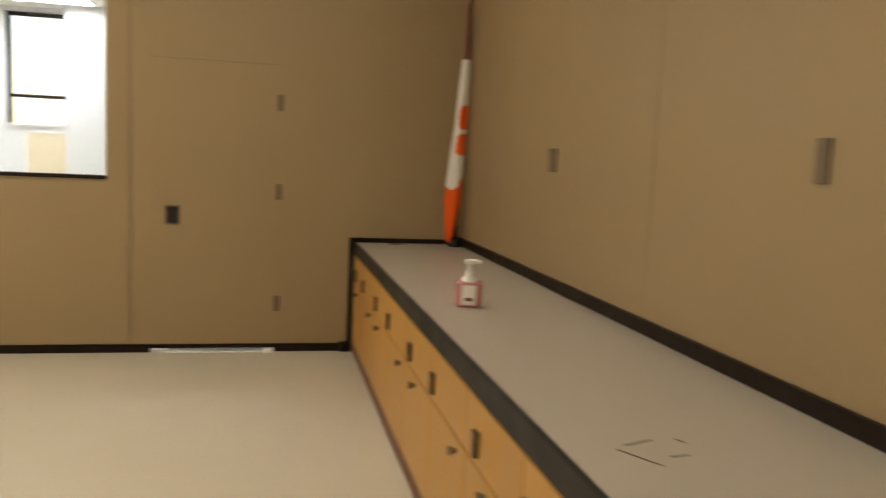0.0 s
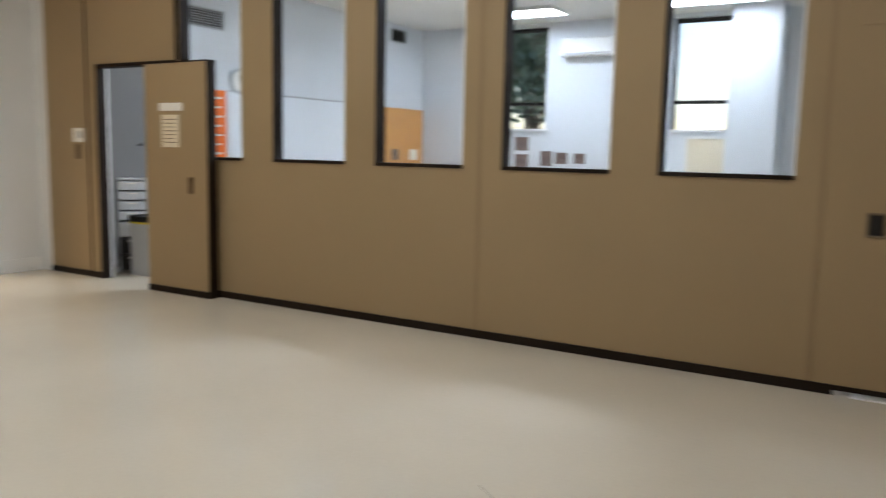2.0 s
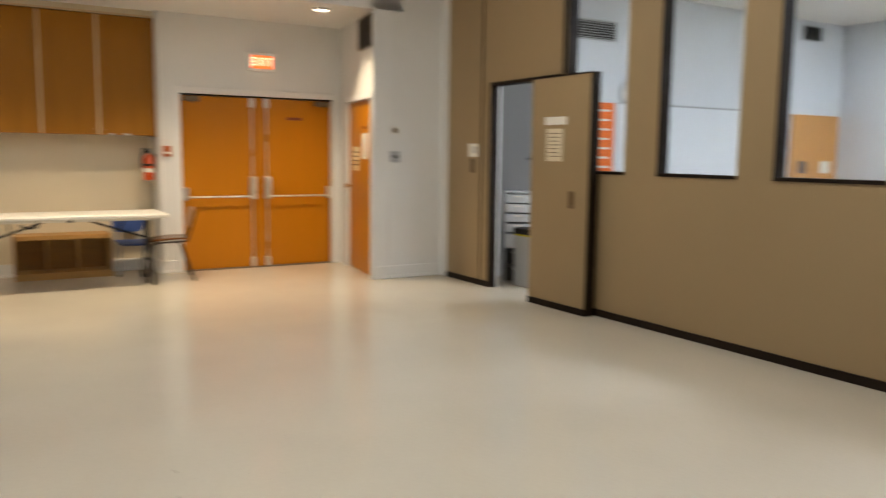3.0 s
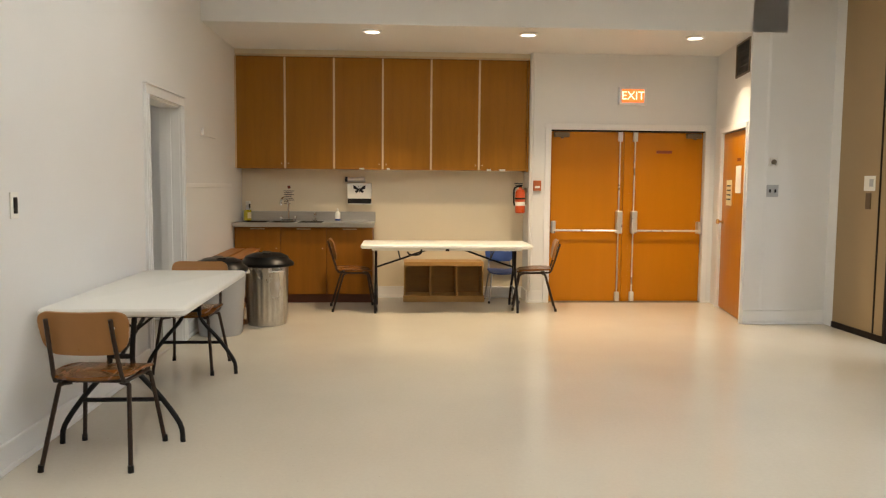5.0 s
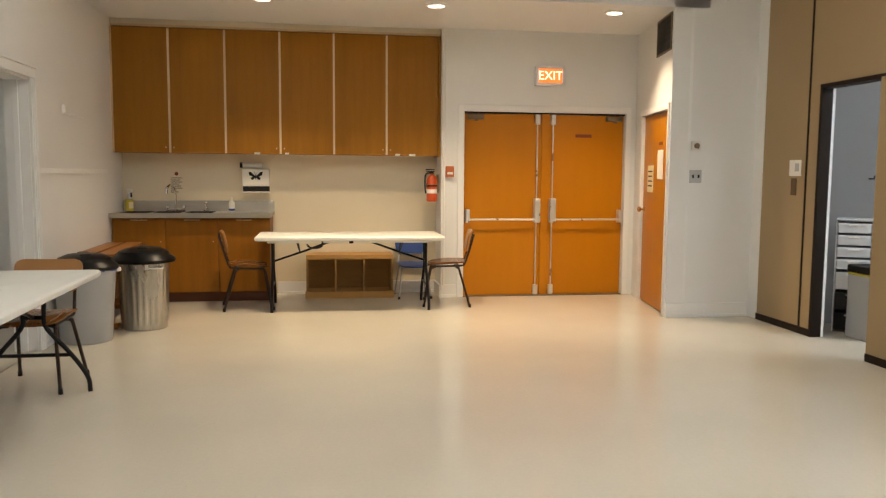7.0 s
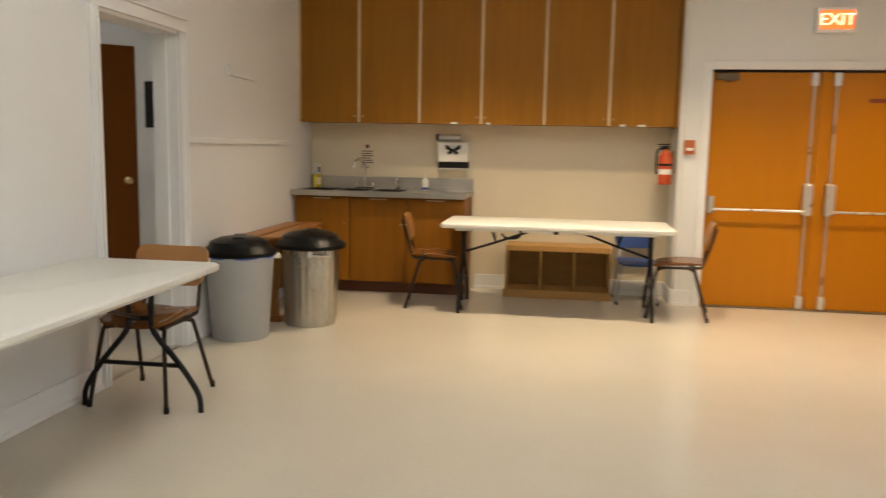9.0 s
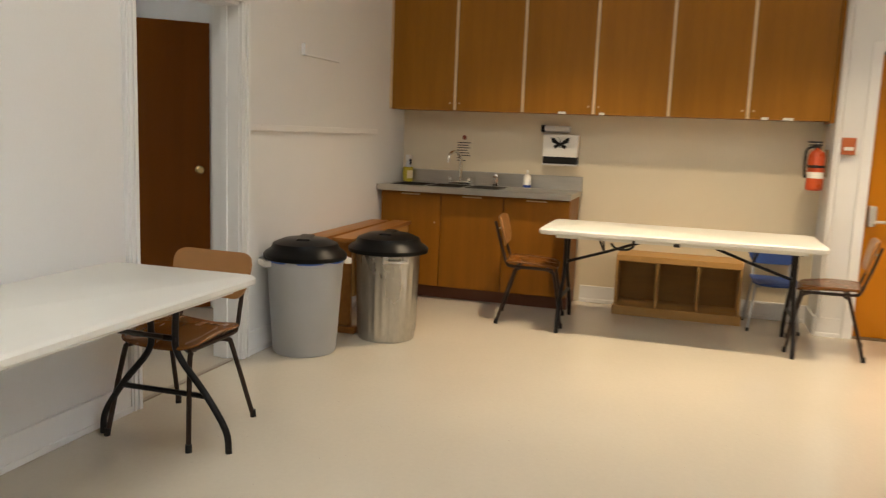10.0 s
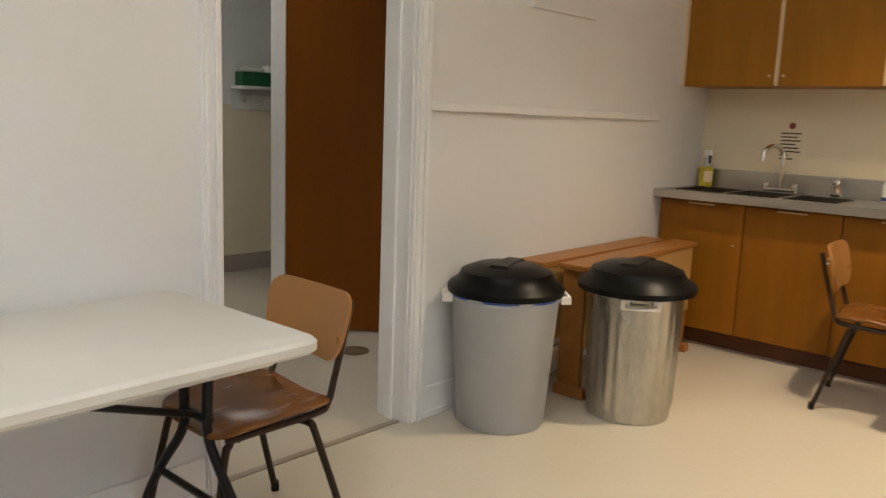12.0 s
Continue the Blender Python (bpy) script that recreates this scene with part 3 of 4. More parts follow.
for x, z, w, hh in ((3.62, 1.38, 0.24, 0.22), (3.62, 1.10, 0.24, 0.22), (4.08, 1.14, 0.2, 0.24), (4.34, 1.18, 0.2, 0.18), (4.66, 1.19, 0.18, 0.16)):
    o = thing("picture", pose(x + 0.12, RN, z), "small dark photograph on the white wall", "picture", "wall pictures")
    part("print", box(0, w, -0.012, 0, 0, hh), PHOTO, o)
fr = thing("picture", pose(6.5, RN, 1.0), "framed beige sheet below the window", "picture")
part("frame", boxes([(0, 0.6, -0.03, 0, 0.6, 0.64), (0, 0.04, -0.03, 0, 0, 0.6), (0.56, 0.6, -0.03, 0, 0, 0.6)]), TRIM, fr)
part("sheet", box(0.04, 0.56, -0.015, 0, 0, 0.6), CREAM, fr)
# things inside the opening
tw = thing("drawer_tower", pose(2.25, 6.80, 0, 0, 0, 52) @ Matrix.Diagonal((0.76, 0.76, 1, 1)), "clear plastic drawer tower filled with papers", "drawers")
part("frame", boxes([(-0.19, -0.175, -0.18, 0.18, 0, 1.0), (0.175, 0.19, -0.18, 0.18, 0, 1.0), (-0.175, 0.175, -0.18, 0.18, 0.985, 1.0), (-0.175, 0.175, 0.17, 0.18, 0, 0.985)]), CLEAR, tw)
for k in range(7):
    hh = 0.105 if k > 2 else 0.17
    z = (0.02 + k * 0.18) if k <= 2 else 0.56 + (k - 3) * 0.106
    q = part("drawer", box(-0.17, 0.17, -0.19, 0.16, z, z + hh - 0.018, 0.006), CLEAR if k > 1 else BLACK, tw)
    part("handle", box(-0.06, 0.06, -0.205, -0.19, z + hh - 0.045, z + hh - 0.03, 0.003), PAPER, q)
bn = thing("waste_bin", pose(2.62, 6.72, 0), "grey waste bin with a black liner inside the opening", "bin")
part("body", slab(0.34, 0.26, 0, 0.56, 0.04), GREYBIN, bn)
part("liner", slab(0.36, 0.28, 0.56, 0.62, 0.05), BLACK, bn)
part("yellow_band", slab(0.35, 0.27, 0.535, 0.56, 0.045), YELLOW, bn)
ck = thing("coat_hook", pose(RW + 0.03, 7.15, 1.35), "small dark hook on the grey wall", "hook")
part("hook", tube([(0, 0, 0), (0.06, 0, 0), (0.07, 0, 0.03)], 0.008, 6), BLACK, ck)
# outdoors
structure("ground", box(-200, 200, 13.6, 400, -0.5, -0.05), GRASS, "lawn outside the windows", "ground")
tr = thing("tree", pose(0.6, 20.5, -0.05), "leafy green tree outside the window", "tree")
part("trunk", tube([(0, 0, 0), (0.1, 0, 1.2), (0, 0.1, 2.6), (0.2, 0, 4.2)], 0.16, 10, 4), BARK, tr, "", True)
for k in range(6):
    a = k * 1.05
    part("limb", tube([(0.05, 0.05, 2.0 + 0.2 * k), (0.9 * math.cos(a), 0.9 * math.sin(a), 3.0 + 0.2 * k), (1.8 * math.cos(a), 1.8 * math.sin(a), 3.6 + 0.25 * k)], 0.05, 6), BARK, tr)
bm = bmesh.new()
rng = random.Random(5)
for k in range(6500):
    a, e, r = rng.uniform(0, math.tau), rng.uniform(-0.9, 1.3), 2.8 * rng.random() ** 0.45
    c = Vector((r * math.cos(a) * math.cos(e), r * math.sin(a) * math.cos(e), 3.9 + 0.85 * r * math.sin(e)))
    u, v = Vector((rng.gauss(0, 1), rng.gauss(0, 1), rng.gauss(0, 1))).normalized() * 0.13, Vector((rng.gauss(0, 1), rng.gauss(0, 1), rng.gauss(0, 1))).normalized() * 0.09
    bm.faces.new([bm.verts.new(c + q) for q in (u, v, -u, -v)])
part("crown", bm, LEAF, tr)

# ---- double doors ----
dd = thing("double_door", pose(-0.05, 3.68, 0), "pair of orange-stained wooden exit doors, closed", "door", kind="structure")
part("casing", box(0.05, 0.07, -0.07, 0, 0, 2.12, 0.004), TRIM, dd)
part("casing", box(0.05, 0.07, 1.85, 1.91, 0, 2.12, 0.004), TRIM, dd)
part("casing", box(0.05, 0.074, 0, 1.85, 2.05, 2.12, 0.004), TRIM, dd)
part("head_stop", box(-0.03, 0.03, 0.0, 1.85, 2.035, 2.05), BLACK, dd)
for k in range(2):
    y0, y1 = (0.006, 0.885) if k == 0 else (0.965, 1.844)
    lf = part("door_leaf", box(-0.045, 0, y0, y1, 0.012, 2.032, 0.002), ORANGE, dd)
    yh = 0.835 if k == 0 else 1.015
    yo = 0.045 if k == 0 else 1.805
    bar = part("push_bar", tube([(0.075, yo, 0.865), (0.075, yh, 0.865)], 0.011, 10), ALU, lf, "", True)
    part("bar_bracket", box(0.0, 0.09, yo - 0.022, yo + 0.022, 0.83, 0.975, 0.008), ALU, lf)
    part("latch_box", box(0.0, 0.085, yh - 0.035, yh + 0.035, 0.83, 1.10, 0.012), ALU, lf)
    part("latch_rod", tube([(0.022, yh, 1.10), (0.022, yh, 1.93)], 0.008, 8), ALU, lf)
    part("latch_rod", tube([(0.022, yh, 0.12), (0.022, yh, 0.83)], 0.008, 8), ALU, lf)
    part("top_latch", box(0.0, 0.045, yh - 0.026, yh + 0.026, 1.92, 2.03, 0.006), ALU, lf)
    part("bottom_latch", box(0.0, 0.045, yh - 0.026, yh + 0.026, 0.015, 0.125, 0.006), ALU, lf)
    yc = 0.13 if k == 0 else 1.72
    part("door_closer", boxes([(0.0, 0.06, yc - 0.09, yc + 0.09, 1.965, 2.02), (0.06, 0.075, yc - 0.02, yc + 0.02, 1.945, 1.97)], 0.006), TAN, lf)
part("mullion", box(-0.05, 0.012, 0.888, 0.962, 0, 2.05, 0.003), ORANGE, dd)
part("name_plate", box(0.0, 0.004, 1.28, 1.47, 1.785, 1.82), BROWNINK, dd)
part("threshold", box(-0.06, 0.05, 0, 1.85, 0, 0.01), TAN, dd)

# side door
sdr = thing("side_door", SIDE @ pose(SD0, 0, 0), "orange-stained wooden side door with paper notices, closed", "door", kind="structure")
part("door_leaf", box(0.006, SD1 - SD0 - 0.006, 0.02, 0.06, 0.012, 1.99, 0.002), ORANGE, sdr)
part("casing", box(-0.06, 0, -0.018, 0, 0, 2.06, 0.004), TRIM, sdr)
part("casing", box(SD1 - SD0, SD1 - SD0 + 0.03, -0.018, 0, 0, 2.06, 0.004), TRIM, sdr)
part("casing", box(0, SD1 - SD0, -0.018, 0, 2.0, 2.06, 0.004), TRIM, sdr)
kb = part("door_handle", lathe([(0.03, 0), (0.03, 0.006), (0.012, 0.01), (0.012, 0.035), (0.028, 0.045), (0.03, 0.06), (0.02, 0.072)], 16), BRASS, sdr, "brass knob", True)
kb.matrix_basis = pose(0.075, 0.02, 1.0, 90, 0, 0)
n1 = part("notice", box(0.20, 0.44, 0.016, 0.019, 1.19, 1.47), PAPERY, sdr)
for k in range(4):
    part("printed_line", box(0.23, 0.40, 0.014, 0.016, 1.40 - k * 0.05, 1.415 - k * 0.05), INK, n1)
part("notice", box(0.60, 0.82, 0.016, 0.019, 1.33, 1.62), PAPER, sdr)
part("name_plate", box(0.64, 0.78, 0.016, 0.019, 1.67, 1.70), BROWNINK, sdr)
grille("vent_grille", SIDE @ pose(0.90, 0, 2.55, 0, 0, -90), 0.54, 0.35, 6, "dark louvred vent high on the side wall", TAN, BLACK)

# exit sign
ex = thing("exit_sign", pose(0.0, 4.625, 2.342), "lit orange exit sign above the double doors", "exit sign")
part("housing", boxes([(0.0, 0.06, -0.165, 0.165, 0, 0.21)], 0.008), TRIM, ex)
part("lit_panel", box(0.06, 0.064, -0.13, 0.13, 0.03, 0.18), EXIT_GLOW, ex)
part("lettering", letters("EXIT", 0.135, pose(0.066, 0, 0.103, 90, 0, 90)), EXIT_LETTER, ex)
part("mount", box(0.01, 0.05, -0.03, 0.03, 0.21, 0.225), ALU, ex)

# fire alarm pull, extinguisher, thermostat, switches
o = thing("fire_alarm", pose(0, 3.52, 1.33), "red fire alarm pull box on the wall", "fire alarm")
part("housing", box(0, 0.04, -0.045, 0.045, 0, 0.12, 0.005), ALARM, o)
part("lever", box(0.04, 0.052, -0.03, 0.03, 0.03, 0.055, 0.003), PAPER, o)
o = thing("fire_extinguisher", pose(-0.10, 3.34, 1.06), "red fire extinguisher hung on the recess wall", "fire extinguisher")
part("cylinder", lathe([(0.05, 0), (0.06, 0.012), (0.06, 0.24), (0.045, 0.28), (0.02, 0.295), (0.02, 0.31)], 24), RED, o, "", True)
part("label", lathe([(0.0607, 0.09), (0.0607, 0.135)], 24), PAPER, o)
part("strap", lathe([(0.063, 0.165), (0.063, 0.185)], 24), BLACK, o)
part("valve", boxes([(-0.015, 0.015, -0.02, 0.02, 0.305, 0.34), (-0.01, 0.01, -0.07, 0.03, 0.345, 0.357), (-0.01, 0.01, -0.06, 0.03, 0.325, 0.335)], 0.003), BLACK, o)
part("hose", tube([(0, -0.02, 0.32), (0.02, -0.075, 0.29), (0.02, -0.078, 0.15), (0.02, -0.07, 0.09)], 0.009, 8, 4), BLACK, o, "", True)
part("gauge", lathe([(0.015, 0.33), (0.015, 0.345)], 12), ALU, o)
part("bracket", box(-0.03, 0.03, 0.05, 0.072, 0.10, 0.30), TAN, o)
o = thing("thermostat", pose(1.468, 5.650, 1.607), "small square thermostat on the white wall", "thermostat")
part("body", box(0, 0.03, -0.042, 0.042, 0, 0.085, 0.004), ALU, o)
dl = part("dial", lathe([(0.026, 0), (0.026, 0.012), (0.02, 0.016)], 20), TAN, o)
dl.matrix_basis = pose(0.03, 0, 0.042, 0, 90, 0)
o = thing("light_switch", pose(1.468, 5.660, 1.298), "double light switch with a grey plate", "light switch")
part("plate", box(0, 0.008, -0.062, 0.062, 0, 0.122, 0.003), GREYBIN, o)
for y in (-0.028, 0.028):
    part("toggle", box(0.008, 0.02, y - 0.008, y + 0.008, 0.045, 0.078, 0.003), BLACK, o)
o = thing("light_switch", pose(5.27, 0, 1.21), "light switch with a pale plate and dark toggle", "light switch")
part("plate", box(-0.04, 0.04, 0, 0.008, 0, 0.13, 0.003), PAPER, o)
part("toggle", box(-0.018, 0.018, 0.008, 0.014, 0.025, 0.105, 0.003), BLACK, o)
o = thing("paper_notice", pose(2.15, P0, 1.37), "small white notice pinned on the brown partition", "notice")
part("sheet", box(-0.085, 0.085, -0.006, 0, 0, 0.14), PAPER, o)
part("picture", box(0.0, 0.06, -0.008, -0.005, 0.04, 0.11), GREYBIN, o)
o = thing("door_pull", pose(2.14, P0, 1.20), "dark recessed pull in the partition panel", "door pull")
part("recess", box(-0.04, 0.04, -0.008, 0, 0, 0.15, 0.003), BRONZE, o)
for y, z, hw in ((4.31, 1.50, 0.05), (2.235, 1.52, 0.026)):
    o = thing("wall_plate", pose(EAST, y, z), "tan metal pull plate on the brown wall", "wall plate", "east wall plates")
    part("plate", box(-0.012, 0, -hw, hw, -0.062, 0.062, 0.003), TAN, o)
o = thing("wall_bracket", pose(0.99, 0, 1.84), "small white ledge bracket on the white wall", "bracket")
part("ledge", boxes([(0, 0.54, 0, 0.02, 0, 0.012)], 0.003), TRIM, o)
part("stop", box(0.52, 0.55, 0, 0.03, 0.0, 0.075, 0.003), TRIM, o)

# ---- kitchen units ----
CW = (3.40 - 0.006) / 6
for k in range(6):
    y = 0.006 + k * CW
    u = thing("wall_cabinet", pose(-0.41, y, 1.565), "stained wood wall cabinet with a plain door, closed", "cabinet", "wall cabinets over the sink")
    part("body", box(-0.008, 0.335, 0, CW, 0.0, 1.285), WOOD, u)
    part("door", box(0.337, 0.357, 0.0125, CW - 0.0115, -0.004, 1.277, 0.002), WOOD, u)
    part("edge_strip", box(0.3355, 0.360, -0.010, 0.011, 0, 1.277), GROOVE, u)
    q = 0.04 if k % 2 else CW - 0.04
    part("knob", box(0.357, 0.368, q - 0.006, q + 0.006, 0.05, 0.062, 0.003), GROOVE, u)
structure("trim", box(-0.41, -0.055, 3.402, 3.425, 1.55, 2.866, 0.002), WOOD, "stained wood end panel of the wall cabinets", "trim")
structure("trim", box(-0.42, -0.08, 0.0, 3.43, 2.874, SOFFIT), CREAM, "cream filler strip above the wall cabinets", "trim")
structure("trim", box(-0.41, -0.045, 0.012, 3.425, 2.852, 2.872, 0.002), GROOVE, "pale wood top strip of the wall cabinets", "trim")
for y, w in ((1.43, 0.06), (2.93, 0.05), (3.08, 0.07), (1.75, 0.04)):
    o = thing("paper_tag", pose(-0.05, y, 1.558), "torn white paper tag taped to the cabinet edge", "tag", "cabinet tags")
    part("tag", box(-0.004, 0, 0, w, 0, 0.02), PAPER, o)

KX, KT = 0.12, 0.94
kw = 1.58 / 3
for k in range(3):
    u = thing("base_cabinet", pose(-0.41, 0.012 + k * kw, 0), "stained wood base cabinet under the sink, closed", "cabinet", "sink cabinets")
    part("body", box(0, KX + 0.39, 0, kw, 0.11, KT - 0.045), BASEWOOD, u)
    part("toe_kick", box(0, 0.42, 0, kw, 0, 0.11), TOE, u)
    part("door", box(KX + 0.392, KX + 0.41, 0.004, kw - 0.004, 0.115, KT - 0.06, 0.002), BASEWOOD, u)
    part("finger_pull", box(KX + 0.41, KX + 0.416, kw / 2 - 0.08, kw / 2 + 0.08, KT - 0.075, KT - 0.066), GROOVE, u)
    part("knob", box(KX + 0.41, KX + 0.418, kw - 0.055, kw - 0.045, KT - 0.30, KT - 0.29, 0.002), GROOVE, u)
sk = thing("sink_counter", pose(-0.41, 0.005, KT), "stainless steel counter with three sink basins", "sink")
D, L = 0.61, 1.605
bas = [(0.16, 0.50, 0.08, 0.36), (0.16, 0.50, 0.40, 0.68), (0.16, 0.50, 0.72, 1.0)]
part("worktop", boxes([(0, 0.16, 0, L, -0.04, 0), (0.50, D, 0, L, -0.04, 0), (0.16, 0.50, 0, 0.08, -0.04, 0), (0.16, 0.50, 0.36, 0.40, -0.04, 0), (0.16, 0.50, 0.68, 0.72, -0.04, 0), (0.16, 0.50, 1.0, L, -0.04, 0), (D, D + 0.008, 0, L, -0.045, 0.003)]), STEEL, sk)
part("backsplash", box(0, 0.022, 0, L, 0, 0.115, 0.004), STEEL, sk)
for a, b, c, d2 in bas:
    part("basin", boxes([(a, b, c, d2, -0.17, -0.16), (a, a + 0.006, c, d2, -0.16, 0.004), (b - 0.006, b, c, d2, -0.16, 0.004), (a, b, c, c + 0.006, -0.16, 0.004), (a, b, d2 - 0.006, d2, -0.16, 0.004)]), BASIN, sk)
for y, tall in ((0.54, 1), (0.86, 0)):
    tp = thing("tap", pose(-0.41 + 0.10, y + 0.03, KT), "chrome gooseneck tap with two lever handles" if tall else "short chrome tap beside the sink", "tap")
    part("base", box(-0.025, 0.025, -0.10 if tall else -0.03, 0.10 if tall else 0.03, 0, 0.03, 0.008), CHROME, tp)
    if tall:
        part("spout", tube([(0, 0, 0.03), (0, 0, 0.20), (0.02, -0.01, 0.26), (0.08, -0.035, 0.285), (0.14, -0.06, 0.255), (0.155, -0.065, 0.19)], 0.0135, 10, 4), CHROME, tp, "", True)
        for s in (-0.085, 0.085):
            hd = part("lever", boxes([(-0.016, 0.016, s - 0.016, s + 0.016, 0.03, 0.065), (0.0, 0.06, s - 0.008, s + 0.008, 0.058, 0.068)], 0.004), CHROME, tp)
    else:
        part("spout", tube([(0, 0, 0.03), (0, 0, 0.075), (0.06, 0, 0.085), (0.075, 0, 0.06)], 0.011, 8, 3), CHROME, tp, "", True)
        part("lever", boxes([(-0.016, 0.016, -0.016, 0.016, 0.075, 0.105), (-0.05, 0.0, -0.006, 0.006, 0.10, 0.112)], 0.004), CHROME, tp)
o = thing("spray_bottle", pose(-0.32, 0.085, KT, 0, 0, 55), "clear spray bottle of yellow cleaner by the sink", "bottle")
part("body", slab(0.055, 0.09, 0, 0.13, 0.02), YELLOW, o, "", True)
part("label", box(0.0285, 0.031, -0.03, 0.03, 0.03, 0.10), PAPERY, o)
part("neck", lathe([(0.026, 0.13), (0.018, 0.165), (0.013, 0.18), (0.013, 0.20)], 16), CLEAR, o, "", True)
part("spray_head", box(-0.022, 0.045, -0.014, 0.014, 0.20, 0.235, 0.005), PAPER, o)
part("trigger", box(0.03, 0.042, -0.008, 0.008, 0.15, 0.21, 0.004), BLACK, o)
part("cap", box(-0.018, 0.012, -0.016, 0.016, 0.185, 0.225, 0.004), PAPER, o)
o = thing("soap_bottle", pose(-0.30, 1.16, KT), "white soap bottle with a dark blue label band", "bottle")
part("body", lathe([(0.030, 0), (0.033, 0.006), (0.033, 0.09), (0.024, 0.11), (0.011, 0.118), (0.011, 0.128)], 20), PAPER, o, "", True)
part("band", lathe([(0.0335, 0.008), (0.0335, 0.03)], 20), BLUE, o)
part("cap", lathe([(0.009, 0.128), (0.008, 0.15), (0.004, 0.155)], 14), PAPER, o)
o = thing("towel_dispenser", pose(-0.42, 1.42, 1.15), "white paper towel dispenser with a butterfly picture", "dispenser")
part("body", boxes([(0, 0.12, -0.145, 0.145, 0.065, 0.25)], 0.008), PAPER, o)
part("outlet", box(0, 0.105, -0.14, 0.14, 0.006, 0.065, 0.004), BLACK, o)
part("bottom_lip", box(0, 0.125, -0.145, 0.145, -0.006, 0.006, 0.002), ALU, o)
bm = bmesh.new()
for s in (-1, 1):
    for pts in (((0, 0.0), (0.05, 0.045), (0.075, 0.048), (0.07, 0.01), (0.02, -0.01)), ((0, -0.004), (0.03, -0.006), (0.055, -0.02), (0.04, -0.045), (0.015, -0.03))):
        bm.faces.new([bm.verts.new((0.124, s * a, 0.175 + b)) for a, b in pts])
    tube([(0.124, 0, 0.19), (0.124, s * 0.018, 0.225)], 0.0015, 5, 0, bm)
add(bm, 0.1225, 0.126, -0.005, 0.005, 0.14, 0.195)
bmesh.ops.solidify(bm, geom=bm.faces[:], thickness=0.001)
part("butterfly_print", bm, BLACK, o)
o = thing("wall_holder", pose(-0.42, 1.245, 1.415), "small chrome and white roll holder on the wall", "holder")
part("plate", box(0, 0.03, 0, 0.24, 0, 0.055, 0.005), ALU, o)
part("end_cap", box(0.0, 0.06, 0.0, 0.03, 0.0, 0.06, 0.004), BLACK, o)
part("roll", tube([(0.04, 0.03, 0.03), (0.04, 0.235, 0.03)], 0.026, 14), PAPER, o, "", True)
o = thing("paper_notice", pose(-0.42, 0.565, 1.11), "white instruction sheet taped above the tap", "notice")
part("sheet", box(0, 0.003, -0.075, 0.075, 0, 0.26), CREAM, o)
part("emblem", lathe([(0.02, 0), (0.02, 0.002)], 14), BROWNINK, o).matrix_basis = pose(0.003, 0.0, 0.235, 0, 90, 0)
for k, w in enumerate((0.12, 0.10, 0.12, 0.09, 0.11, 0.12, 0.05, 0.08)):
    part("printed_line", box(0.003, 0.005, -0.062, -0.062 + w, 0.185 - k * 0.022, 0.193 - k * 0.022), INK, o)

# cubby shelf under the table
cb = thing("cubby_shelf", pose(-0.40, 1.96, 0), "low raw pine cubby with three empty bays", "shelf")
CL, CD, CH = 0.95, 0.33, 0.475
part("top_board", box(0, CD, 0, CL, CH - 0.05, CH, 0.004), PINE, cb)
part("bottom_board", box(0, CD + 0.02, 0.0, CL, 0.05, 0.07, 0.003), PINE, cb)
part("plinth", box(CD - 0.02, CD + 0.04, -0.01, CL + 0.01, 0, 0.075, 0.004), PINE, cb)
part("back_board", box(0, 0.012, 0, CL, 0.05, CH - 0.05), PINE, cb)
for k in range(4):
    y = k * (CL - 0.02) / 3
    part("divider", box(0.012, CD, y, y + 0.02, 0.0 if k in (0, 3) else 0.07, CH - 0.05, 0.002), PINE, cb)


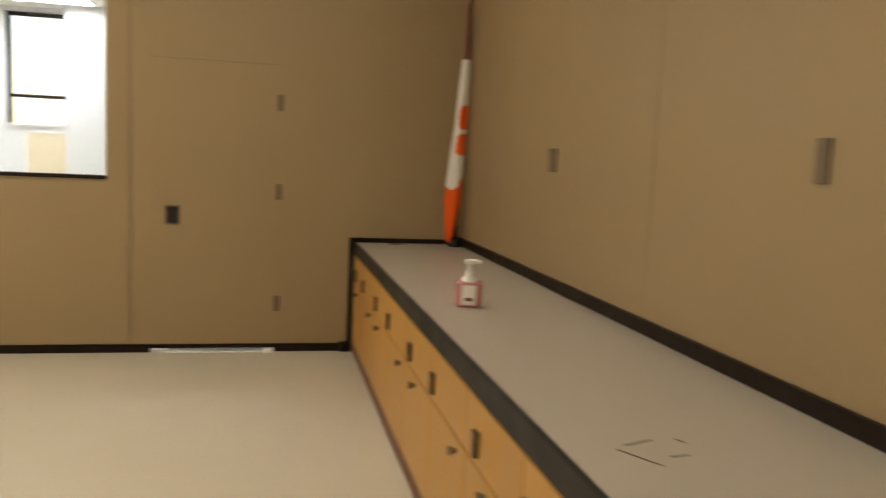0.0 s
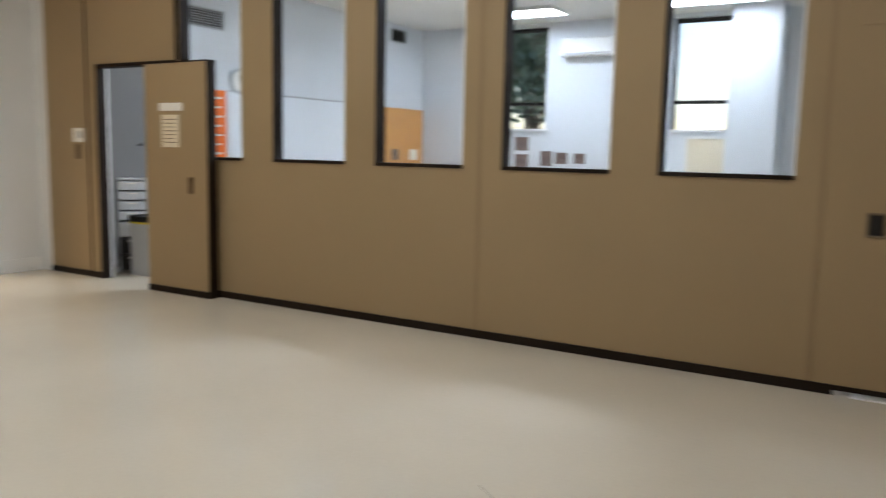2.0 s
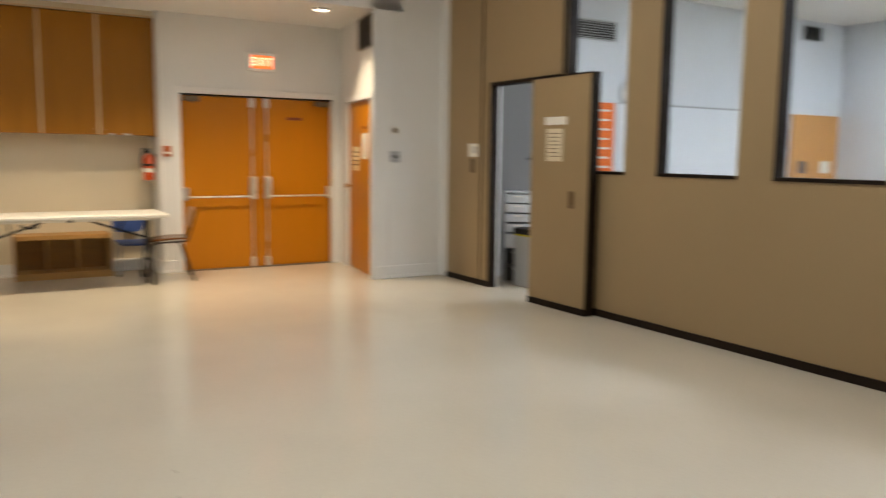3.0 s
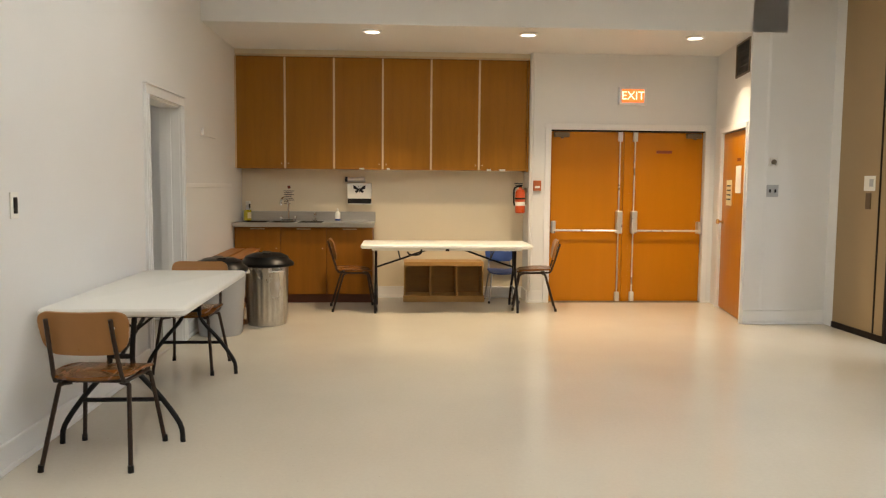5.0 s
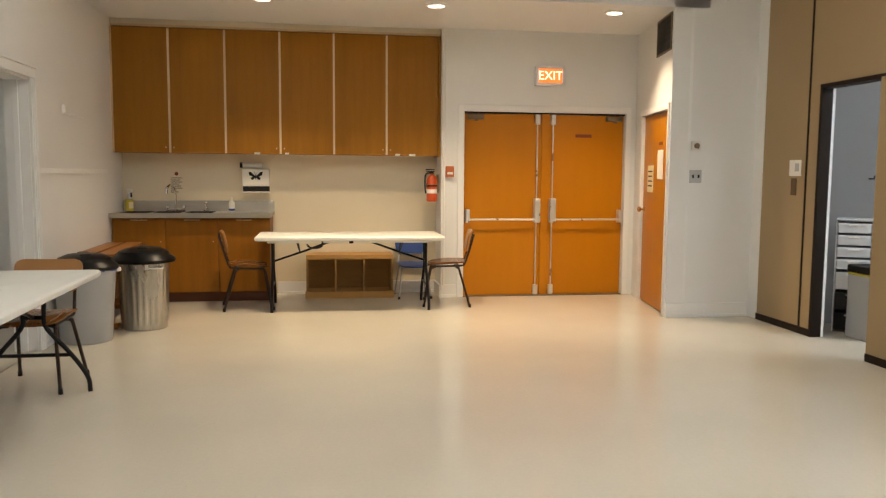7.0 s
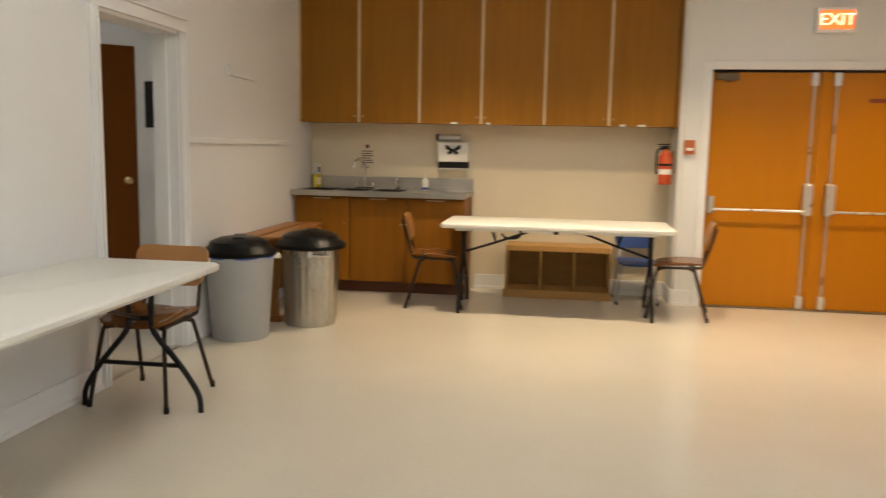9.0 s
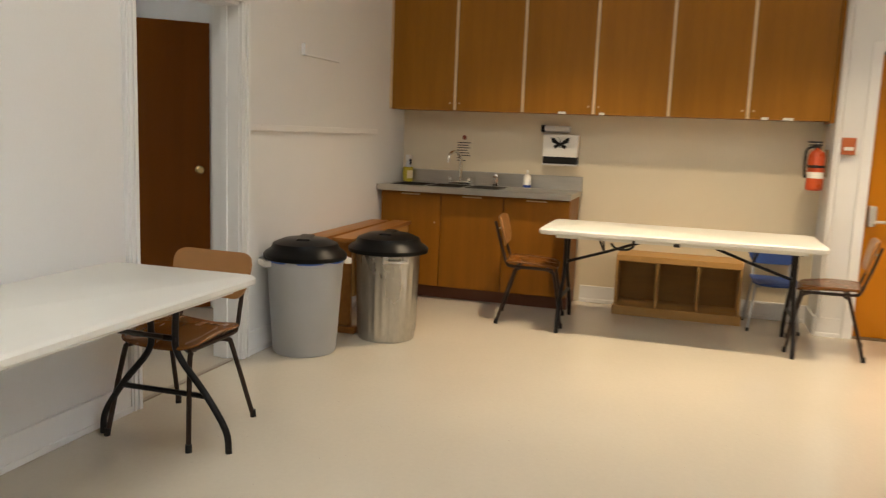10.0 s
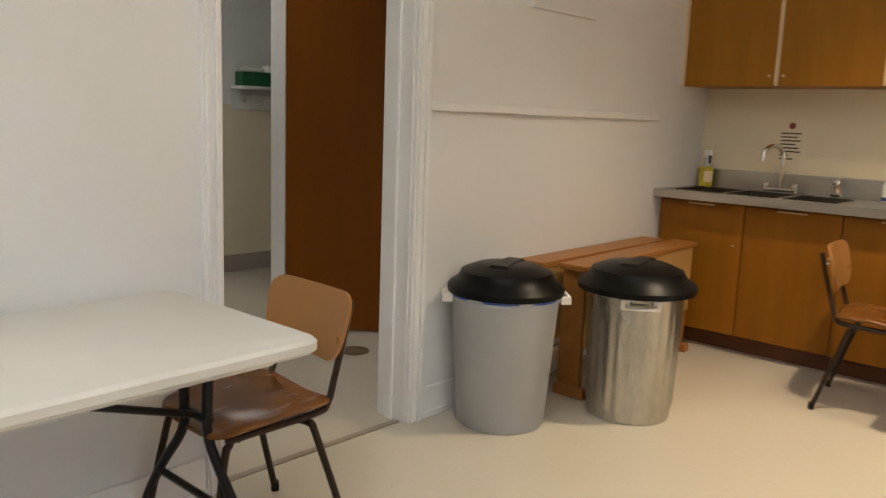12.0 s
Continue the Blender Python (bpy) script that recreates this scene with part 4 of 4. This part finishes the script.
# ---- tables and chairs ----
def folding_table(m, length, depth, label):
    o = thing("folding_table", m, label, "table", "folding tables")
    part("tabletop", slab(length, depth, 0.705, 0.745, 0.05, 0.01), PLASTIC, o, "", True)
    part("apron", boxes([(-length / 2 + 0.12, length / 2 - 0.12, s * (depth / 2 - 0.07) - 0.012, s * (depth / 2 - 0.07) + 0.012, 0.682, 0.705) for s in (-1, 1)]), PLASTIC, o)
    for e in (-1, 1):
        x = e * (length / 2 - 0.155)
        for s in (-1, 1):
            part("leg", tube([(x, s * 0.075, 0.69), (x, s * 0.06, 0.50), (x, s * 0.075, 0.40), (x, s * 0.20, 0.25), (x, s * 0.30, 0.10), (x, s * 0.315, 0.0)], 0.0145, 10, 4), BLACKTUBE, o, "", True)
        part("crossbar", tube([(x, -0.21, 0.235), (x, 0.21, 0.235)], 0.012, 8), BLACKTUBE, o)
        part("hinge_tube", tube([(x, -depth / 2 + 0.07, 0.69), (x, depth / 2 - 0.07, 0.69)], 0.013, 8), BLACKTUBE, o)
        part("collar", tube([(x, -0.07, 0.47), (x, 0.07, 0.47)], 0.014, 8), BLACKTUBE, o)
        q = x - e * 0.27
        br = part("brace", tube([(x, 0, 0.47), (q, 0, 0.56), (x - e * 0.63, 0, 0.69)], 0.011, 8), BLACKTUBE, o)
        for s in (-1, 1):
            part("brace_arm", tube([(q, 0, 0.56), (q + e * 0.03, s * 0.16, 0.69)], 0.007, 6), BLACKTUBE, br)
    part("carry_handle", tube([(0.28, depth / 2 - 0.05, 0.70), (0.285, depth / 2 - 0.05, 0.655), (0.33, depth / 2 - 0.05, 0.635), (0.40, depth / 2 - 0.05, 0.64), (0.43, depth / 2 - 0.05, 0.672)], 0.009, 6, 2), BLACK, o)
    part("latch", box(-0.02, 0.02, depth / 2 - 0.05, depth / 2 - 0.02, 0.68, 0.705, 0.004), BLACK, o)
    return o


folding_table(pose(0.487, 2.418, 0, 0, 0, -90), 1.86, 0.76, "white plastic folding table with black legs near the sink")
folding_table(pose(4.265, 0.402, 0, 0, 0, 181.0), 1.84, 0.745, "white plastic folding table with black legs against the wall")


def curved_panel(width, height, thick, sag, r, taper=0.0, steps=14):
    """An upright bent board in the yz plane, hollow side to +x, with rounded corners."""
    bm = bmesh.new()
    grid = bmesh.ops.create_grid(bm, x_segments=steps, y_segments=8, size=0.5)["verts"]
    for v in grid:
        u, w = v.co.x * 2, v.co.y * 2
        lim_x, lim_z = width / 2, height / 2
        x, z = u * lim_x, w * lim_z
        ex, ez = max(0, abs(x) - (lim_x - r)), max(0, abs(z) - (lim_z - r))
        if ex > 0 and ez > 0:
            f = max(ex, ez) / math.hypot(ex, ez)
            x, z = math.copysign(lim_x - r + ex * f, x), math.copysign(lim_z - r + ez * f, z)
        x *= 1 - taper * (0.5 - 0.5 * w)
        v.co = Vector((sag * (2 * x / width) ** 2, x, z + lim_z))
    shell = bmesh.ops.extrude_face_region(bm, geom=bm.faces[:], use_keep_orig=True)
    bmesh.ops.translate(bm, vec=(-thick, 0, 0), verts=[v for v in shell["geom"] if isinstance(v, bmesh.types.BMVert)])
    return bm


def chair(m, label, wood, tube_mat, group="wooden chairs"):
    """Faces +x."""
    o = thing("chair", m, label, "chair", group)
    seat = slab(0.40, 0.40, 0.0, 0.016, 0.07, 0.005)
    bmesh.ops.subdivide_edges(seat, edges=[e for e in seat.edges if e.calc_length() > 0.2], cuts=4)
    for v in seat.verts:
        v.co.z += 0.02 * (v.co.y / 0.2) ** 2 + (-0.025 * max(0, v.co.x) / 0.2)
    bmesh.ops.translate(seat, vec=(0, 0, 0.435), verts=seat.verts)
    part("seat", seat, PLYSEAT if wood is PLY else wood, o, "", True)
    back = curved_panel(0.45, 0.22, 0.012, 0.035, 0.075, 0.12)
    bmesh.ops.transform(back, matrix=pose(-0.206, 0, 0.568, 0, -14, 0), verts=back.verts)
    part("backrest", back, wood, o, "", True)
    for s in (-1, 1):
        y = s * 0.165
        part("side_rail", tube([(0.16, y, 0.415), (-0.13, y, 0.425), (-0.18, y, 0.447), (-0.208, y * 0.97, 0.52), (-0.240, y * 0.94, 0.62), (-0.276, y * 0.92, 0.75)], 0.011, 8, 4), tube_mat, o, "", True)
        part("rivet", tube([(-0.262, y * 0.93, 0.70), (-0.238, y * 0.93, 0.703)], 0.005, 6), ALU, o)
        for x0, x1 in ((0.15, 0.235), (-0.115, -0.235)):
            lg = part("leg", tube([(x0 * 0.8, s * 0.12, 0.405), (x0, s * 0.165, 0.40), (x0 * 1.15, s * 0.175, 0.36), (x1, s * 0.215, 0.012)], 0.0115, 8, 3), tube_mat, o, "", True)
            part("foot_cap", tube([(x1, s * 0.215, 0.035), (x1 * 1.01, s * 0.217, 0.0)], 0.0145, 8), BLACK, lg)
    part("crossbar", tube([(0.12, -0.165, 0.41), (0.12, 0.165, 0.41)], 0.010, 8), tube_mat, o)
    part("crossbar", tube([(-0.1, -0.165, 0.415), (-0.1, 0.165, 0.415)], 0.010, 8), tube_mat, o)
    return o


first = chair(pose(5.235, 0.402, 0, 0, 0, 177), "bent plywood chair with brown tube legs at a table", PLY, TUBE)
copy_thing(first, pose(3.303, 0.342, 0, 0, 0, -3))
copy_thing(first, pose(0.465, 1.39, 0, 0, 0, 97))
copy_thing(first, pose(0.444, 3.428, 0, 0, 0, -98))
chair(pose(-0.10, 3.13, 0, 0, 0, 2) @ Matrix.Scale(0.82, 4), "small blue plastic chair with metal legs behind the table", BLUE, GREYBIN, "blue chair")


# ---- bins and benches by the wall ----
def lid(o, z, r):
    ld = part("lid", lathe([(r * 0.97, z - 0.035), (r * 1.03, z - 0.03), (r * 1.04, z - 0.005), (r * 0.98, z + 0.012), (r * 0.86, z + 0.03), (r * 0.8, z + 0.062), (r * 0.55, z + 0.088), (r * 0.2, z + 0.095)], 40), BLACKLID, o, "black domed lid", True)
    part("grip", box(-r * 0.52, r * 0.52, -0.045, 0.045, z + 0.06, z + 0.1, 0.014), BLACKLID, ld)


b1 = thing("waste_bin", pose(1.935, 0.25, 0, 0, 0, 20), "grey plastic waste bin with a black lid", "bin")
part("body", lathe([(0.185, 0), (0.195, 0.012), (0.232, 0.55), (0.240, 0.56), (0.240, 0.585)], 40), GREYBIN, b1, "", True)
part("liner", lathe([(0.2415, 0.573), (0.243, 0.579), (0.2415, 0.586)], 24, lambda a, z: 0.004 * math.sin(7 * a)), BAGBLUE, b1, "blue liner edge", True)
for s in (0, 180):
    hh = part("handle", boxes([(0.232, 0.275, -0.07, -0.055, 0.545, 0.58), (0.232, 0.275, 0.055, 0.07, 0.545, 0.58), (0.262, 0.277, -0.07, 0.07, 0.545, 0.58)], 0.004), PAPER, b1)
    hh.matrix_basis = pose(0, 0, 0, 0, 0, s - 65)
lid(b1, 0.615, 0.245)
b2 = thing("waste_bin", pose(1.41, 0.59, 0, 0, 0, 10), "galvanised metal waste bin with a black lid", "bin")
part("body", lathe([(0.183, 0), (0.188, 0.01), (0.188, 0.04), (0.194, 0.07), (0.206, 0.50), (0.210, 0.53), (0.213, 0.575), (0.220, 0.58), (0.220, 0.59)], 96, lambda a, z: 0.0045 * math.sin(24 * a) if 0.06 < z < 0.51 else 0), GALV, b2, "", True)
hh = part("handle", tube([(0.212, -0.06, 0.555), (0.24, -0.055, 0.545), (0.24, 0.055, 0.545), (0.212, 0.06, 0.555)], 0.008, 8, 3), ALU, b2, "", True)
hh.matrix_basis = pose(0, 0, 0, 0, 0, 25)
for y in (-0.085, 0.05):
    part("handle_plate", box(0.200, 0.220, y, y + 0.035, 0.53, 0.575, 0.003), ALU, b2).matrix_basis = pose(0, 0, 0, 0, 0, 25)
lid(b2, 0.615, 0.256)
for k, (y, zt) in enumerate(((0.105, 0.66), (0.27, 0.655))):
    o = thing("wooden_bench", pose(0.855 if k else 0.955, y, 0, 0, 0, 2 if k else 1), "stained wooden bench with plank ends stored by the wall", "bench", "stored benches")
    part("seat_board", box(-0.63, 0.63, -0.075, 0.075, zt - 0.028, zt, 0.004), WOODH, o)
    part("side_board", box(-0.58, 0.58, 0.05, 0.068, zt - 0.40, zt - 0.028, 0.003), PINE, o)
    for x in (-0.58, 0.58):
        lg = part("end_board", box(x - 0.016, x + 0.016, -0.07, 0.05, 0.05, zt - 0.028, 0.003), WOODH, o)
        part("foot", box(x - 0.03, x + 0.03, -0.085, 0.085, 0, 0.05, 0.008), WOODH, lg)

# ---- long counter ----
CX, CY0, CZ = 10.635, 0.03, 0.832
ct = thing("counter_top", pose(0, 0, 0), "long grey laminate counter with a charcoal edge", "counter", kind="structure")
part("worktop", box(CX + 0.006, EAST - 0.022, CY0, NORTH - 0.014, CZ - 0.05, CZ, 0.002), LAMIN, ct)
part("edge_band", box(CX - 0.012, CX + 0.006, CY0, NORTH - 0.014, CZ - 0.085, CZ + 0.002, 0.003), CHARCOAL, ct)
part("upstand", box(EAST - 0.022, EAST - 0.002, CY0, NORTH - 0.014, CZ - 0.05, CZ + 0.058, 0.003), DARK, ct)
part("upstand", box(CX - 0.02, EAST - 0.022, NORTH - 0.016, NORTH - 0.002, CZ - 0.05, CZ + 0.035, 0.003), DARK, ct)
part("end_post", box(CX - 0.05, CX - 0.02, NORTH - 0.03, NORTH - 0.002, 0, CZ + 0.035, 0.003), DARK, ct)
edges = [CY0, 0.46, 1.62, 2.78, 3.94, 5.10, 6.20]
for a, b in zip(edges, edges[1:]):
    u = thing("counter_cabinet", pose(CX - 0.011, a, 0), "light oak counter cabinet with drawer and doors, closed", "cabinet", "counter cabinets")
    w = b - a
    part("body", box(0.02, EAST - CX - 0.03, 0, w, 0.08, CZ - 0.09), MAPLE, u)
    part("toe_kick", box(0.003, 0.4, 0, w, 0, 0.08), TOE, u)
    half = w / 2
    for k in range(2):
        y0, y1 = k * half + 0.004, (k + 1) * half - 0.004
        py = half - 0.06 if k == 0 else w - 0.14
        dw = part("drawer", box(0, 0.02, y0, y1, 0.535, CZ - 0.092, 0.002), MAPLE, u)
        part("pull", box(-0.018, 0, py - 0.02, py + 0.02, 0.565, 0.65, 0.004), BRONZE, dw)
        dv = part("door", box(0, 0.02, y0, y1, 0.085, 0.527, 0.002), MAPLE, u)
        yk = y0 + 0.12 if k == 0 else y1 - 0.25
        kk = part("knob", lathe([(0.010, 0), (0.010, 0.012), (0.018, 0.02), (0.016, 0.028)], 14), TAN, dv)
        kk.matrix_basis = pose(0, yk, 0.485, 0, -90, 0)
o = thing("sanitizer_bottle", pose(10.86, 3.725, CZ, 0, 0, 77), "clear pump bottle of pink gel with a white label", "bottle")
part("body", slab(0.075, 0.125, 0, 0.115, 0.03, 0.008), PINK, o, "", True)
part("label", box(-0.041, -0.038, -0.03, 0.03, 0.012, 0.10), PAPER, o)
part("label_print", box(-0.043, -0.0405, -0.018, 0.018, 0.03, 0.045), BROWNINK, o)
part("shoulder", lathe([(0.036, 0.113), (0.03, 0.128), (0.017, 0.14), (0.017, 0.16)], 18), PAPER, o, "", True)
part("pump", tube([(0, 0, 0.16), (0, 0, 0.19), (-0.005, -0.01, 0.205), (-0.02, -0.045, 0.205)], 0.010, 8, 3), PAPER, o, "", True)
part("pump_head", box(-0.018, 0.018, -0.022, 0.022, 0.19, 0.212, 0.006), PAPER, o)
for x, y, a, l in ((10.84, 2.02, 20, 0.09), (10.80, 1.93, -60, 0.12), (10.90, 1.93, 10, 0.05), (10.95, 2.02, -70, 0.03)):
    o = thing("scuff_mark", pose(x, y, CZ + 0.001, 0, 0, a), "thin dark scratch on the grey counter top", "scuff", "counter scuffs")
    part("mark", slab(l, 0.006, 0, 0.001, 0.002, 0.0003), TAN, o)
for x, y, a, l in ((8.2, 3.9, -35, 0.35), (6.25, 2.05, 2, 0.16), (6.25, 2.25, -3, 0.18), (5.9, 2.3, 15, 0.05)):
    o = thing("scuff_mark", pose(x, y, 0.0005, 0, 0, a), "faint dark scuff line on the beige floor", "scuff", "floor scuffs")
    part("mark", slab(l, 0.006, 0, 0.001, 0.002, 0.0003), SCUFF, o)

# flag in the corner
fl = thing("flag", pose(11.36, 6.10, CZ), "furled red and white flag on a dark pole in the corner", "flag")
part("pole", tube([(0, 0, 0), (0.06, 0.05, 2.2)], 0.012, 10), TOE, fl)
part("base", lathe([(0.05, 0), (0.055, 0.01), (0.05, 0.06), (0.02, 0.07), (0.018, 0.16)], 18), BLACK, fl)


def flag_zone(a, z):
    """Which colour the furled cloth shows at angle a and height z."""
    if z < 0.50 + 0.07 * math.sin(a + 0.6):
        return "red"
    if z > 1.38:
        return "top"
    u = math.sin(a + 2.2)
    for zc, h in ((0.96, 0.085), (0.76, 0.085)):
        v = (z - zc) / h
        if abs(v) < 1 and u > -0.25 + 0.55 * abs(math.sin(5.5 * v)) * (0.4 + abs(v)):
            return "emblem"
    return "white"


def furled_cloth(zone):
    """Faces of one hanging, folded cloth that lie in the zone, with a little thickness."""
    bm, sides, rows, z0, z1 = bmesh.new(), 56, 110, 0.03, 1.78
    verts = []
    for i in range(rows + 1):
        z = z0 + (z1 - z0) * i / rows
        k = i / rows
        rad = 0.034 + 0.036 * min(1, k * 6) - 0.052 * max(0, k - 0.18) / 0.82
        ring = []
        for j in range(sides):
            a = j * math.tau / sides
            q = rad * (1 + 0.16 * math.sin(4 * a + 2.2 * z) + 0.10 * math.sin(7 * a - 4 * z))
            ring.append((q * math.cos(a) * 0.8 - 0.05 + 0.085 * min(1, k * 1.25), q * math.sin(a) * 0.65 + 0.02 * k, z - 0.02 * math.cos(a) * (k < 0.02)))
        verts.append([bm.verts.new(p) for p in ring])
    for i in range(rows):
        for j in range(sides):
            if flag_zone((j + 0.5) * math.tau / sides, z0 + (z1 - z0) * (i + 0.5) / rows) == zone:
                n = (j + 1) % sides
                bm.faces.new((verts[i][j], verts[i][n], verts[i + 1][n], verts[i + 1][j]))
    bmesh.ops.delete(bm, geom=[v for v in bm.verts if not v.link_faces], context="VERTS")
    return bm


part("cloth_red", furled_cloth("red"), ORANGERED, fl, "orange-red hanging end", True)
part("cloth_white", furled_cloth("white"), CLOTH, fl, "white middle field", True)
part("cloth_emblem", furled_cloth("emblem"), ORANGERED, fl, "folded red emblem", True)
part("cloth_top", furled_cloth("top"), TOE, fl, "dark red upper hem round the pole", True)

# fine grit on the floor near the doorway
bm = bmesh.new()
rng = random.Random(11)
for k in range(260):
    x, y, q = rng.uniform(2.3, 7.5), 0.3 + 2.6 * rng.random() ** 1.3, rng.uniform(0.0015, 0.005)
    a = rng.uniform(0, 6.3)
    bm.faces.new([bm.verts.new((x + q * w * math.cos(a + i * 1.57), y + q * w * math.sin(a + i * 1.57), 0.0012)) for i, w in enumerate((1, 0.5, 1.3, 0.6))])
tagged(part("floor_grit", bm, SCUFF), "fine dark grit scattered on the floor", "grit", kind="stuff")
